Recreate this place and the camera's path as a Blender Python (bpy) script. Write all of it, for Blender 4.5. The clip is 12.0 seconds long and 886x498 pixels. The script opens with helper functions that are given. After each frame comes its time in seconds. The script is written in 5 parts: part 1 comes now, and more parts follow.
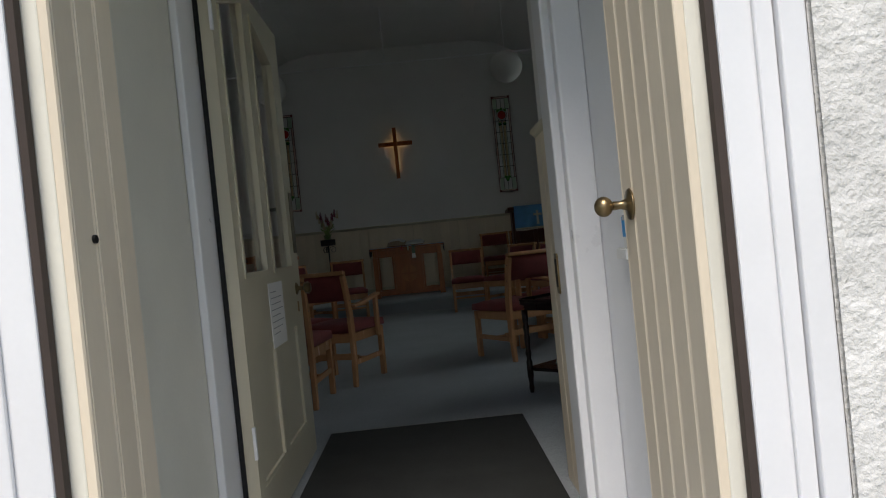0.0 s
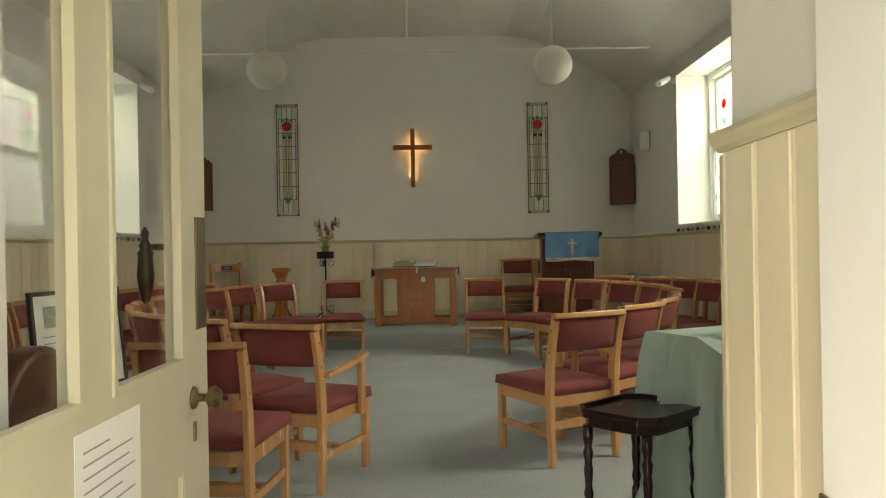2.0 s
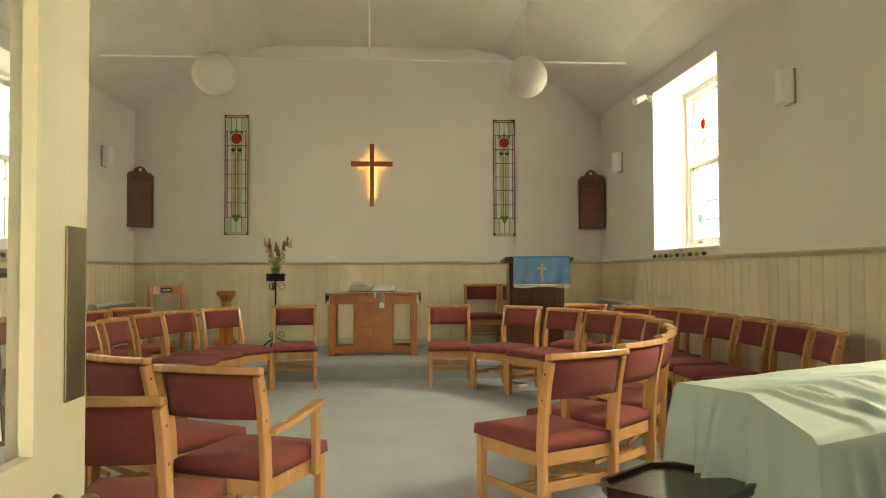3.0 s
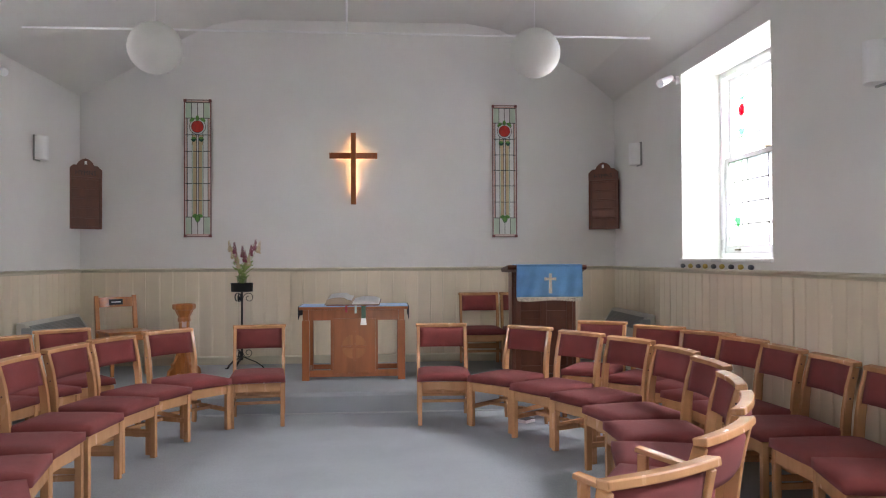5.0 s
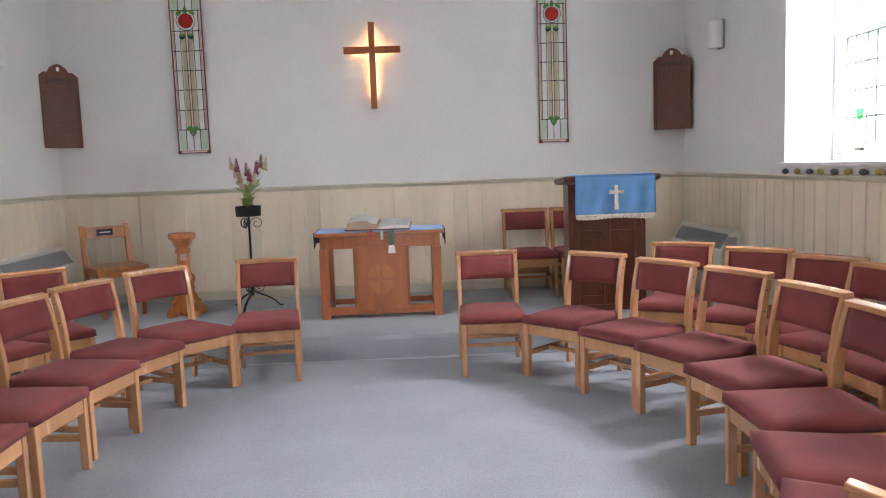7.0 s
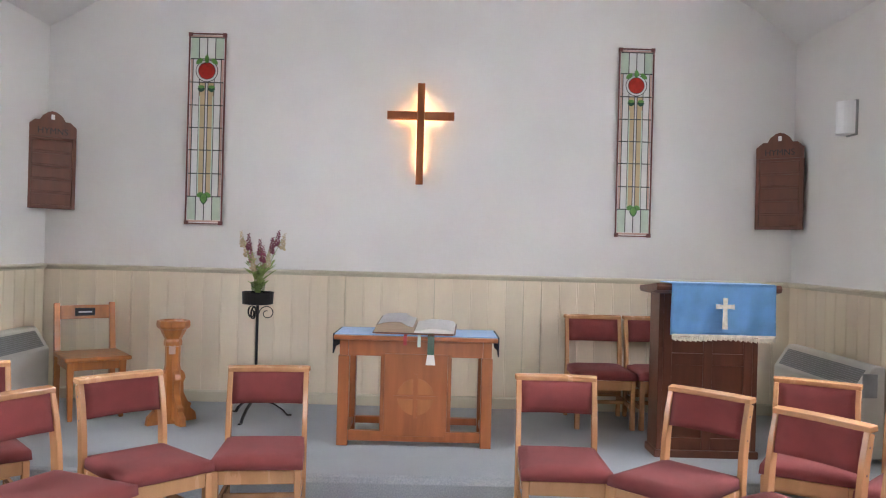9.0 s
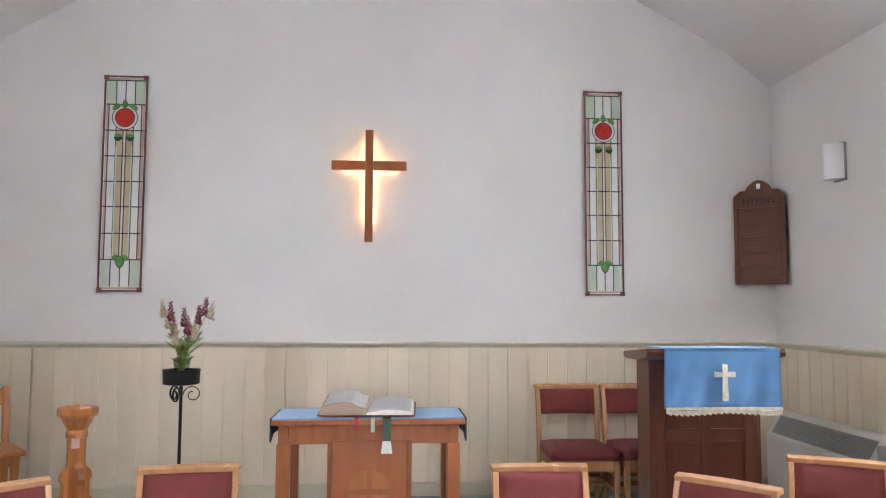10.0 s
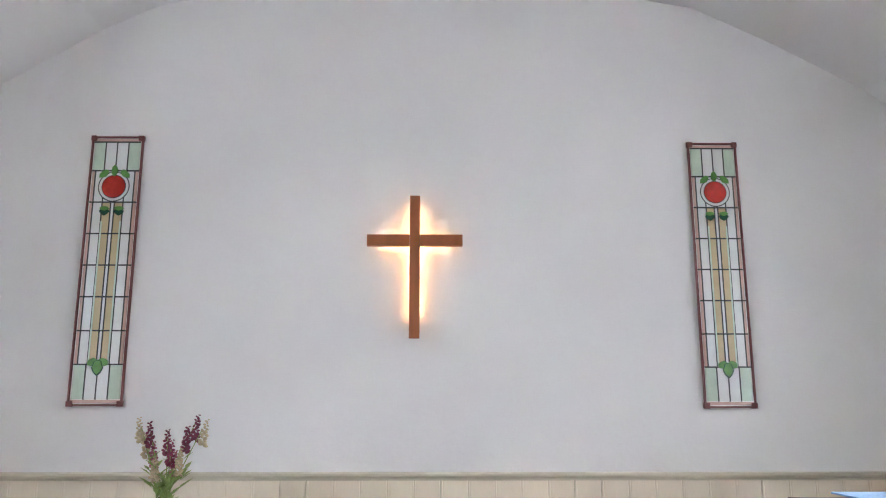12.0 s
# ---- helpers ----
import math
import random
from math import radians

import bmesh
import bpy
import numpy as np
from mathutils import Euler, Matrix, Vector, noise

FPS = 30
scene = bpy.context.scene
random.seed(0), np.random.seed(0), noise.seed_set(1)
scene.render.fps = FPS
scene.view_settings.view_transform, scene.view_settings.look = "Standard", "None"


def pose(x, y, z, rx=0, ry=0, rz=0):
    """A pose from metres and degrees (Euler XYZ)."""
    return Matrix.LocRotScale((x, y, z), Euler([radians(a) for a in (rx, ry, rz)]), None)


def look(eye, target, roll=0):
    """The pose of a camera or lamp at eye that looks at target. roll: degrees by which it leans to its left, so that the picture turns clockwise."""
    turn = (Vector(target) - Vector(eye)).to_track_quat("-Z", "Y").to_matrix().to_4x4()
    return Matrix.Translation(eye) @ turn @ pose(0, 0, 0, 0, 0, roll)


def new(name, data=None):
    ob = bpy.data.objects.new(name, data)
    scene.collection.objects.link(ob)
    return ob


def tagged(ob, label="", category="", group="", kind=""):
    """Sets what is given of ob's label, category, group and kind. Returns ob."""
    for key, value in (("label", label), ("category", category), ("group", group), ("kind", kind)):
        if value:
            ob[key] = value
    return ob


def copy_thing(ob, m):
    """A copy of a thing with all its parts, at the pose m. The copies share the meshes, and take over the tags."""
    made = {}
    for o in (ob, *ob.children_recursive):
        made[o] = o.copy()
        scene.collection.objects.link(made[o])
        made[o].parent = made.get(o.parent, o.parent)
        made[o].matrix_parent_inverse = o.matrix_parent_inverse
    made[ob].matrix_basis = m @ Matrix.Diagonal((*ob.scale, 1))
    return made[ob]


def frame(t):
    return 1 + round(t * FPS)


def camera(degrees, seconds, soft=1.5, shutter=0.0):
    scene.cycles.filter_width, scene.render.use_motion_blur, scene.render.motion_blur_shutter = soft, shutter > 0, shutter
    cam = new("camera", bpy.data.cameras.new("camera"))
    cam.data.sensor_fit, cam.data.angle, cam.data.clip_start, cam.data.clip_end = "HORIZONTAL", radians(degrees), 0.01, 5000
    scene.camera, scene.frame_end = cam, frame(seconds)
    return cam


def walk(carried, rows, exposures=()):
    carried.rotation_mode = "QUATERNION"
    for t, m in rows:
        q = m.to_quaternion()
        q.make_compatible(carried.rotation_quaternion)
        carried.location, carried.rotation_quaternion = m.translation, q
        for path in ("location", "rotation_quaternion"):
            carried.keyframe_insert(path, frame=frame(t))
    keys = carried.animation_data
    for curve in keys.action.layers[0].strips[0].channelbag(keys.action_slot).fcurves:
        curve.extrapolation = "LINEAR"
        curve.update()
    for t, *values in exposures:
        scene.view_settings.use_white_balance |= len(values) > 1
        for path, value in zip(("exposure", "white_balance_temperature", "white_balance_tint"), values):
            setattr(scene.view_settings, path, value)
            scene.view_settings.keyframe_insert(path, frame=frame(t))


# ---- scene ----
cam = camera(60.2, 12.0, soft=1.1)
PATH = [
    (0, (0.103, -0.95, 0.967), (0.146, 1.049, 0.948), -5.8),
    (0.5, (0.085, -0.523, 1.003), (-0.025, 1.474, 0.998), -3.4),
    (1, (0.02, -0.036, 1.059), (-0.045, 1.962, 1.12), -2.1),
    (1.5, (0.08, 0.419, 1.058), (0.144, 2.416, 1.147), -3.0),
    (2, (0.093, 0.762, 1.181), (0.108, 2.762, 1.183), -1.0),
    (2.5, (0.026, 1.092, 1.213), (0.092, 3.09, 1.246), -0.4),
    (3, (0.001, 1.439, 1.199), (0.14, 3.433, 1.259), -0.2),
    (3.5, (0.041, 1.845, 1.292), (0.155, 3.841, 1.34), -0.4),
    (3.7, (0.055, 1.94, 1.329), (0.171, 3.936, 1.379), 0.9),
    (5.3, (0.099, 2.893, 1.458), (0.262, 4.886, 1.461), -0.4),
    (5.5, (0.097, 3.0, 1.463), (0.191, 4.998, 1.441), -0.1),
    (6, (0.04, 3.364, 1.478), (0.109, 5.359, 1.348), -0.4),
    (6.5, (0.043, 3.676, 1.485), (0.166, 5.663, 1.289), -0.9),
    (6.7, (0.067, 3.831, 1.488), (0.17, 5.816, 1.273), -1.8),
    (8.3, (0.022, 4.926, 1.523), (0.015, 6.92, 1.38), -0.2),
    (8.5, (0.032, 5.089, 1.527), (0.021, 7.088, 1.452), 0.4),
    (9, (-0.056, 5.429, 1.56), (-0.046, 7.429, 1.559), 1.5),
    (9.5, (-0.133, 5.74, 1.606), (-0.04, 7.736, 1.691), 0.5),
    (10, (-0.114, 6.135, 1.593), (0.037, 8.123, 1.75), 0.2),
    (10.5, (-0.094, 6.447, 1.633), (0.038, 8.435, 1.816), 0.7),
    (11, (-0.186, 6.799, 1.667), (-0.024, 8.771, 1.958), 1.6),
    (11.5, (-0.148, 7.119, 1.647), (-0.001, 9.07, 2.061), 0.5),
    (12, (-0.116, 7.463, 1.709), (-0.097, 9.422, 2.114), 0.0),
]

EXPOSURES = [
    (0.0, -0.08, 6700, 12), (0.5, 0.52, 6900, 12), (1.0, 1.1, 7500, 11), (1.5, 1.86, 8400, 10), (2.0, 2.6, 10000, 7),
    (2.5, 3.08, 12500, 6), (3.0, 3.32, 12900, 9), (3.5, 3.4, 10900, 17), (5.5, 3.46, 6850, 28), (6.5, 3.74, 6850, 28), (8.5, 4.0, 6850, 28), (9.5, 4.15, 6800, 27), (11.0, 4.18, 6650, 26), (12.0, 4.16, 6500, 25),
]
walk(cam, [(t, look(eye, target, roll)) for t, eye, target, roll in PATH], EXPOSURES)

# ---- world, sun and added window lamps ----
world = bpy.data.worlds.new("sky")
scene.world = world
world.use_nodes = True
wn = world.node_tree
sky = wn.nodes.new("ShaderNodeTexSky")
sky.sky_type = "NISHITA"
sky.sun_disc = False
sky.sun_elevation, sky.sun_rotation = radians(51), radians(189)
wn.nodes["Background"].inputs["Strength"].default_value = 0.15
wn.links.new(sky.outputs[0], wn.nodes["Background"].inputs["Color"])
sun_data = bpy.data.lights.new("sun", "SUN")
sun_data.energy, sun_data.angle, sun_data.color = 3.3, radians(32), (1.0, 0.96, 0.9)
sun = new("sun", sun_data)
sun.matrix_world = look((-0.8, -5.0, 6.4), (0, 0, 0))


# area lamps added outside the side walls, in place of sky light
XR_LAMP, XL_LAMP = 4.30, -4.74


def window_fill(name, eye, target, w, h, watts, colour):
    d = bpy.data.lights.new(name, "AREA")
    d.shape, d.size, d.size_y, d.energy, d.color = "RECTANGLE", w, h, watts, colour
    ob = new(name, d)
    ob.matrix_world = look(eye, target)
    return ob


# added lamps, larger than the openings; watts per side balance the room's brightness
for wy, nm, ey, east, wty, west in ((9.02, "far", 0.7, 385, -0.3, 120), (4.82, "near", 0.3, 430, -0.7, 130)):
    window_fill("window_fill_east_" + nm, (XR_LAMP, wy + ey, 3.6), (XR_LAMP - 1.0, wy + ey - 0.1, 2.35), 2.1, 1.7, east, (0.94, 0.97, 1.0))
    window_fill("window_fill_west_" + nm, (XL_LAMP, wy + wty, 3.6), (XL_LAMP + 1.0, wy + wty + 0.35, 2.35), 2.1, 1.7, west, (0.94, 0.97, 1.0))


# ---- materials ----
def material(name, colour, rough=0.6, vary=0.12, scale=8.0, bump=0.0, bump_scale=60.0, metal=0.0, stretch=(1, 1, 1), second=None, fine=0.06, fine_scale=90.0, random=0.0, sheen=0.0, coat=0.0, island=False):
    m = bpy.data.materials.new(name)
    m.use_nodes = True
    nt = m.node_tree
    b = nt.nodes["Principled BSDF"]
    b.inputs["Roughness"].default_value = rough
    b.inputs["Metallic"].default_value = metal
    b.inputs["Sheen Weight"].default_value = sheen
    b.inputs["Coat Weight"].default_value = coat
    tc = nt.nodes.new("ShaderNodeTexCoord")
    mp = nt.nodes.new("ShaderNodeMapping")
    mp.inputs["Scale"].default_value = stretch
    nt.links.new(tc.outputs["Object"], mp.inputs["Vector"])
    info = nt.nodes.new("ShaderNodeObjectInfo")
    shift = nt.nodes.new("ShaderNodeVectorMath")
    shift.operation = "MULTIPLY_ADD"
    shift.inputs[1].default_value = (7.3, 11.9, 5.1)
    nt.links.new(info.outputs["Random"], shift.inputs[0])
    nt.links.new(mp.outputs[0], shift.inputs[2])
    n1 = nt.nodes.new("ShaderNodeTexNoise")
    n1.inputs["Scale"].default_value, n1.inputs["Detail"].default_value = scale, 6
    n2 = nt.nodes.new("ShaderNodeTexNoise")
    n2.inputs["Scale"].default_value, n2.inputs["Detail"].default_value = fine_scale, 3
    for n in (n1, n2):
        nt.links.new(shift.outputs[0], n.inputs["Vector"])
    ramp = nt.nodes.new("ShaderNodeValToRGB")
    lo = second or tuple(c * (1 - vary) for c in colour)
    ramp.color_ramp.elements[0].position, ramp.color_ramp.elements[1].position = 0.3, 0.7
    ramp.color_ramp.elements[0].color = (*lo, 1)
    ramp.color_ramp.elements[1].color = (*[min(1, c * (1 + vary * 0.5)) for c in colour], 1)
    nt.links.new(n1.outputs["Fac"], ramp.inputs["Fac"])
    hsv = nt.nodes.new("ShaderNodeHueSaturation")
    val = nt.nodes.new("ShaderNodeMapRange")
    val.inputs["To Min"].default_value, val.inputs["To Max"].default_value = 1 - fine, 1 + fine
    nt.links.new(n2.outputs["Fac"], val.inputs["Value"])
    last = val.outputs[0]
    if random:
        r = nt.nodes.new("ShaderNodeMapRange")
        r.inputs["To Min"].default_value, r.inputs["To Max"].default_value = 1 - random, 1 + random
        nt.links.new(info.outputs["Random"], r.inputs["Value"])
        mul = nt.nodes.new("ShaderNodeMath")
        mul.operation = "MULTIPLY"
        nt.links.new(last, mul.inputs[0])
        nt.links.new(r.outputs[0], mul.inputs[1])
        last = mul.outputs[0]
    nt.links.new(last, hsv.inputs["Value"])
    nt.links.new(ramp.outputs[0], hsv.inputs["Color"])
    nt.links.new(hsv.outputs[0], b.inputs["Base Color"])
    rr = nt.nodes.new("ShaderNodeMapRange")
    rr.inputs["To Min"].default_value, rr.inputs["To Max"].default_value = max(0.03, rough - 0.08), min(1, rough + 0.08)
    nt.links.new(n1.outputs["Fac"], rr.inputs["Value"])
    nt.links.new(rr.outputs[0], b.inputs["Roughness"])
    if bump:
        n3 = nt.nodes.new("ShaderNodeTexNoise")
        n3.inputs["Scale"].default_value, n3.inputs["Detail"].default_value = bump_scale, 4
        nt.links.new(shift.outputs[0], n3.inputs["Vector"])
        bp = nt.nodes.new("ShaderNodeBump")
        bp.inputs["Strength"].default_value, bp.inputs["Distance"].default_value = bump, 0.01
        nt.links.new(n3.outputs["Fac"], bp.inputs["Height"])
        nt.links.new(bp.outputs[0], b.inputs["Normal"])
    return m


PLASTER = material("white plaster", (0.76, 0.75, 0.735), 0.85, 0.05, 1.3, 0.12, 26, fine=0.02)
CEILING = material("ceiling paint", (0.74, 0.735, 0.72), 0.9, 0.05, 0.9, 0.08, 30, fine=0.02)
GLOSS = material("white gloss paint", (0.79, 0.79, 0.80), 0.3, 0.05, 3, 0.05, 40, fine=0.02)
ROUGHCAST = material("roughcast", (0.72, 0.71, 0.68), 0.95, 0.16, 9, 0.8, 70, fine=0.12, fine_scale=140)
CREAM = material("cream paint", (0.755, 0.655, 0.508), 0.42, 0.08, 3.5, 0.06, 30, stretch=(1, 1, 0.3), fine=0.03, random=0.03)
OFF_WHITE = material("yellowed white paint", (0.74, 0.715, 0.62), 0.5, 0.08, 3, 0.05, 30, fine=0.03)
CREAM_PLAIN = material("cream woodwork", (0.58, 0.53, 0.40), 0.36, 0.08, 3, 0.05, 40, stretch=(1, 1, 0.4), fine=0.03)
CARPET = material("blue grey carpet", (0.335, 0.365, 0.385), 0.97, 0.11, 2.0, 0.6, 240, fine=0.38, fine_scale=110, sheen=0.1)
MAT_DARK = material("dark coir mat", (0.03, 0.032, 0.03), 0.95, 0.3, 6, 0.7, 300, fine=0.3, fine_scale=300)
BEECH = material("light beech", (0.57, 0.295, 0.145), 0.25, 0.12, 3, 0.03, 80, stretch=(4, 4, 1), second=(0.49, 0.245, 0.113), fine=0.07, random=0.10, coat=0.15)
FABRIC = material("burgundy fabric", (0.225, 0.046, 0.043), 0.95, 0.14, 9, 0.35, 420, fine=0.16, fine_scale=420, random=0.08, sheen=0.03)
OAK = material("red brown oak", (0.370, 0.107, 0.031), 0.33, 0.12, 3, 0.05, 70, stretch=(6, 6, 0.8), second=(0.27, 0.080, 0.022), fine=0.08, random=0.06, coat=0.1)
HONEY = material("honey oak", (0.500, 0.170, 0.036), 0.33, 0.2, 3, 0.08, 70, stretch=(6, 6, 1), second=(0.33, 0.11, 0.024), fine=0.08, random=0.06, coat=0.15)
MAHOGANY = material("dark mahogany", (0.11, 0.032, 0.016), 0.34, 0.25, 3, 0.06, 70, stretch=(6, 6, 1), fine=0.1, random=0.05, coat=0.1)
EBONY = material("near black polished wood", (0.022, 0.007, 0.007), 0.24, 0.3, 4, 0.03, 60, stretch=(5, 5, 1), fine=0.1)
BOARD_WOOD = material("hymn board wood", (0.15, 0.043, 0.020), 0.5, 0.2, 3, 0.08, 70, stretch=(6, 6, 1), fine=0.1)
IRON = material("black iron", (0.015, 0.015, 0.016), 0.45, 0.25, 12, 0.2, 90, metal=0.6, fine=0.15)
BRONZE = material("aged brass", (0.30, 0.22, 0.12), 0.32, 0.35, 14, 0.06, 60, metal=0.95, fine=0.15)
PEWTER = material("dull bronze plate", (0.17, 0.14, 0.09), 0.42, 0.3, 10, 0.06, 60, metal=0.8, fine=0.12)
DARK_BRONZE = material("dark bronze", (0.05, 0.042, 0.03), 0.4, 0.3, 12, 0.05, 60, metal=0.7, fine=0.12)
BLUE = material("blue velvet cloth", (0.15, 0.40, 0.74), 0.8, 0.16, 7, 0.25, 300, fine=0.10, fine_scale=300, sheen=0.4)
NAVY = material("navy cloth edge", (0.012, 0.015, 0.03), 0.85, 0.2, 9, 0.2, 300)
GREEN_CLOTH = material("sage green cotton", (0.33, 0.42, 0.385), 0.7, 0.10, 3, 0.25, 420, fine=0.06, fine_scale=420, sheen=0.1)
LILAC = material("grey lilac cloth", (0.40, 0.38, 0.42), 0.9, 0.2, 5, 0.25, 300, fine=0.12)
PAPER = material("white paper", (0.80, 0.79, 0.77), 0.75, 0.04, 5, 0.03, 60, fine=0.02)
INK = material("printed grey ink", (0.06, 0.06, 0.065), 0.8, 0.2, 20)
RED_INK = material("red ink", (0.5, 0.05, 0.06), 0.7, 0.15, 20)
BLUE_INK = material("blue print", (0.05, 0.32, 0.68), 0.6, 0.12, 20)
PALE_PRINT = material("pale picture print", (0.30, 0.36, 0.30), 0.7, 0.5, 26)
METAL_WHITE = material("off white enamelled steel", (0.58, 0.565, 0.51), 0.38, 0.06, 4, 0.03, 60, fine=0.02)
GRILLE = material("grey grille", (0.22, 0.225, 0.215), 0.5, 0.15, 30)
SHADE = material("white paper lantern", (0.68, 0.67, 0.64), 0.8, 0.04, 9, 0.15, 40, fine=0.03)
GREY_PLASTIC = material("grey plastic", (0.30, 0.31, 0.31), 0.5, 0.1, 10)
LEAD = material("lead came", (0.05, 0.052, 0.05), 0.55, 0.2, 20, metal=0.4)
BROWN_FRAME = material("russet panel frame", (0.19, 0.055, 0.05), 0.5, 0.25, 12)
G_WHITE = material("opal white glass", (0.70, 0.71, 0.69), 0.22, 0.08, 6)
G_PINK = material("pink glass", (0.62, 0.42, 0.36), 0.22, 0.14, 6)
G_MINT = material("mint glass", (0.52, 0.64, 0.52), 0.22, 0.14, 6)
G_TAN = material("straw glass", (0.55, 0.43, 0.26), 0.22, 0.14, 6)
G_RED = material("ruby glass", (0.55, 0.03, 0.02), 0.2, 0.4, 14)
G_GREEN = material("leaf green glass", (0.12, 0.30, 0.08), 0.2, 0.35, 14)
G_DARK = material("deep green glass", (0.02, 0.08, 0.05), 0.2, 0.3, 14)
STEM = material("flower stems", (0.26, 0.36, 0.10), 0.6, 0.35, 14)
BLOOM_A = material("burgundy blooms", (0.22, 0.035, 0.07), 0.7, 0.4, 30, random=0.2)
BLOOM_B = material("dusky pink blooms", (0.42, 0.15, 0.18), 0.7, 0.3, 30)
BLOOM_C = material("cream blooms", (0.55, 0.44, 0.27), 0.7, 0.3, 30)
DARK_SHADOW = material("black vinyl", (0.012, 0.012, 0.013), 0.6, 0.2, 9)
PEBBLE_A = material("yellow painted stone", (0.45, 0.33, 0.06), 0.6, 0.3, 20)
PEBBLE_B = material("slate painted stone", (0.06, 0.07, 0.085), 0.6, 0.3, 20)
BOOK_PAGE = material("bible pages", (0.80, 0.79, 0.76), 0.8, 0.06, 5, 0.1, 200, stretch=(1, 1, 60))
BOOK_EDGE = material("page edges", (0.45, 0.34, 0.25), 0.8, 0.2, 8, 0.2, 200, stretch=(1, 1, 60))
TRIM_GOLD = material("silver gold fringe", (0.60, 0.55, 0.44), 0.6, 0.25, 40)
STONE = material("paving stone", (0.38, 0.365, 0.34), 0.9, 0.25, 4, 0.4, 60, fine=0.12)
GRASS = material("short grass", (0.06, 0.10, 0.03), 0.95, 0.4, 3, 0.6, 90, fine=0.3)
SLATE = material("slate roof", (0.09, 0.095, 0.10), 0.7, 0.25, 5, 0.3, 40)


def clear_glass(name, tint=(1, 1, 1), milky=0.0, rough=0.02):
    m = bpy.data.materials.new(name)
    m.use_nodes = True
    nt = m.node_tree
    nt.nodes.remove(nt.nodes["Principled BSDF"])
    out = nt.nodes["Material Output"]
    tr = nt.nodes.new("ShaderNodeBsdfTransparent")
    tr.inputs["Color"].default_value = (*tint, 1)
    gl = nt.nodes.new("ShaderNodeBsdfGlossy")
    gl.inputs["Roughness"].default_value = rough
    lw = nt.nodes.new("ShaderNodeLayerWeight")
    lw.inputs["Blend"].default_value = 0.5
    pw = nt.nodes.new("ShaderNodeMath")
    pw.operation = "POWER"
    pw.inputs[1].default_value = 5.0
    nt.links.new(lw.outputs["Facing"], pw.inputs[0])
    fr = nt.nodes.new("ShaderNodeMath")
    fr.operation = "MULTIPLY_ADD"
    fr.inputs[1].default_value, fr.inputs[2].default_value = 0.5, 0.03
    nt.links.new(pw.outputs[0], fr.inputs[0])
    mix = nt.nodes.new("ShaderNodeMixShader")
    body = tr.outputs[0]
    if milky:
        tl = nt.nodes.new("ShaderNodeBsdfTranslucent")
        tl.inputs["Color"].default_value = (*tint, 1)
        noise_node = nt.nodes.new("ShaderNodeTexNoise")
        noise_node.inputs["Scale"].default_value = 9
        rng = nt.nodes.new("ShaderNodeMapRange")
        rng.inputs["To Min"].default_value, rng.inputs["To Max"].default_value = milky * 0.8, min(1, milky * 1.2)
        nt.links.new(noise_node.outputs["Fac"], rng.inputs["Value"])
        mm = nt.nodes.new("ShaderNodeMixShader")
        nt.links.new(rng.outputs[0], mm.inputs[0])
        nt.links.new(tr.outputs[0], mm.inputs[1])
        nt.links.new(tl.outputs[0], mm.inputs[2])
        body = mm.outputs[0]
    nt.links.new(fr.outputs[0], mix.inputs[0])
    nt.links.new(body, mix.inputs[1])
    nt.links.new(gl.outputs[0], mix.inputs[2])
    nt.links.new(mix.outputs[0], out.inputs["Surface"])
    return m


DOOR_GLASS = clear_glass("door glass")
VASE_GLASS = clear_glass("vase glass", (0.85, 0.9, 0.84))
WIN_CLEAR = clear_glass("obscured window glass", (0.50, 0.515, 0.53), 0.3, 0.15)
WIN_RED = clear_glass("red window glass", (0.75, 0.03, 0.03), 0.3)
WIN_GREEN = clear_glass("green window glass", (0.10, 0.5, 0.22), 0.3)
WIN_TINT = clear_glass("pale green window glass", (0.42, 0.50, 0.44), 0.3)


def lamp_glow(name, colour, strength):
    m = bpy.data.materials.new(name)
    m.use_nodes = True
    b = m.node_tree.nodes["Principled BSDF"]
    b.inputs["Emission Color"].default_value = (*colour, 1)
    b.inputs["Emission Strength"].default_value = strength
    return m


TUBE_GLOW = lamp_glow("warm lamp tube", (1.0, 0.66, 0.26), 0.9)


# ---- mesh helpers ----
def box(bm, x0, x1, y0, y1, z0, z1):
    v = [bm.verts.new(p) for p in ((x0, y0, z0), (x1, y0, z0), (x1, y1, z0), (x0, y1, z0), (x0, y0, z1), (x1, y0, z1), (x1, y1, z1), (x0, y1, z1))]
    for f in ((3, 2, 1, 0), (4, 5, 6, 7), (0, 1, 5, 4), (1, 2, 6, 5), (2, 3, 7, 6), (3, 0, 4, 7)):
        bm.faces.new([v[i] for i in f])
    return v


def soft(bm, width=0.004, seg=2):
    if width:
        bmesh.ops.bevel(bm, geom=list(bm.edges), offset=width, segments=seg, affect="EDGES", profile=0.5, clamp_overlap=True)
    return bm


def block(x0, x1, y0, y1, z0, z1, bevel=0.004, seg=2):
    bm = bmesh.new()
    box(bm, x0, x1, y0, y1, z0, z1)
    return soft(bm, bevel, seg)


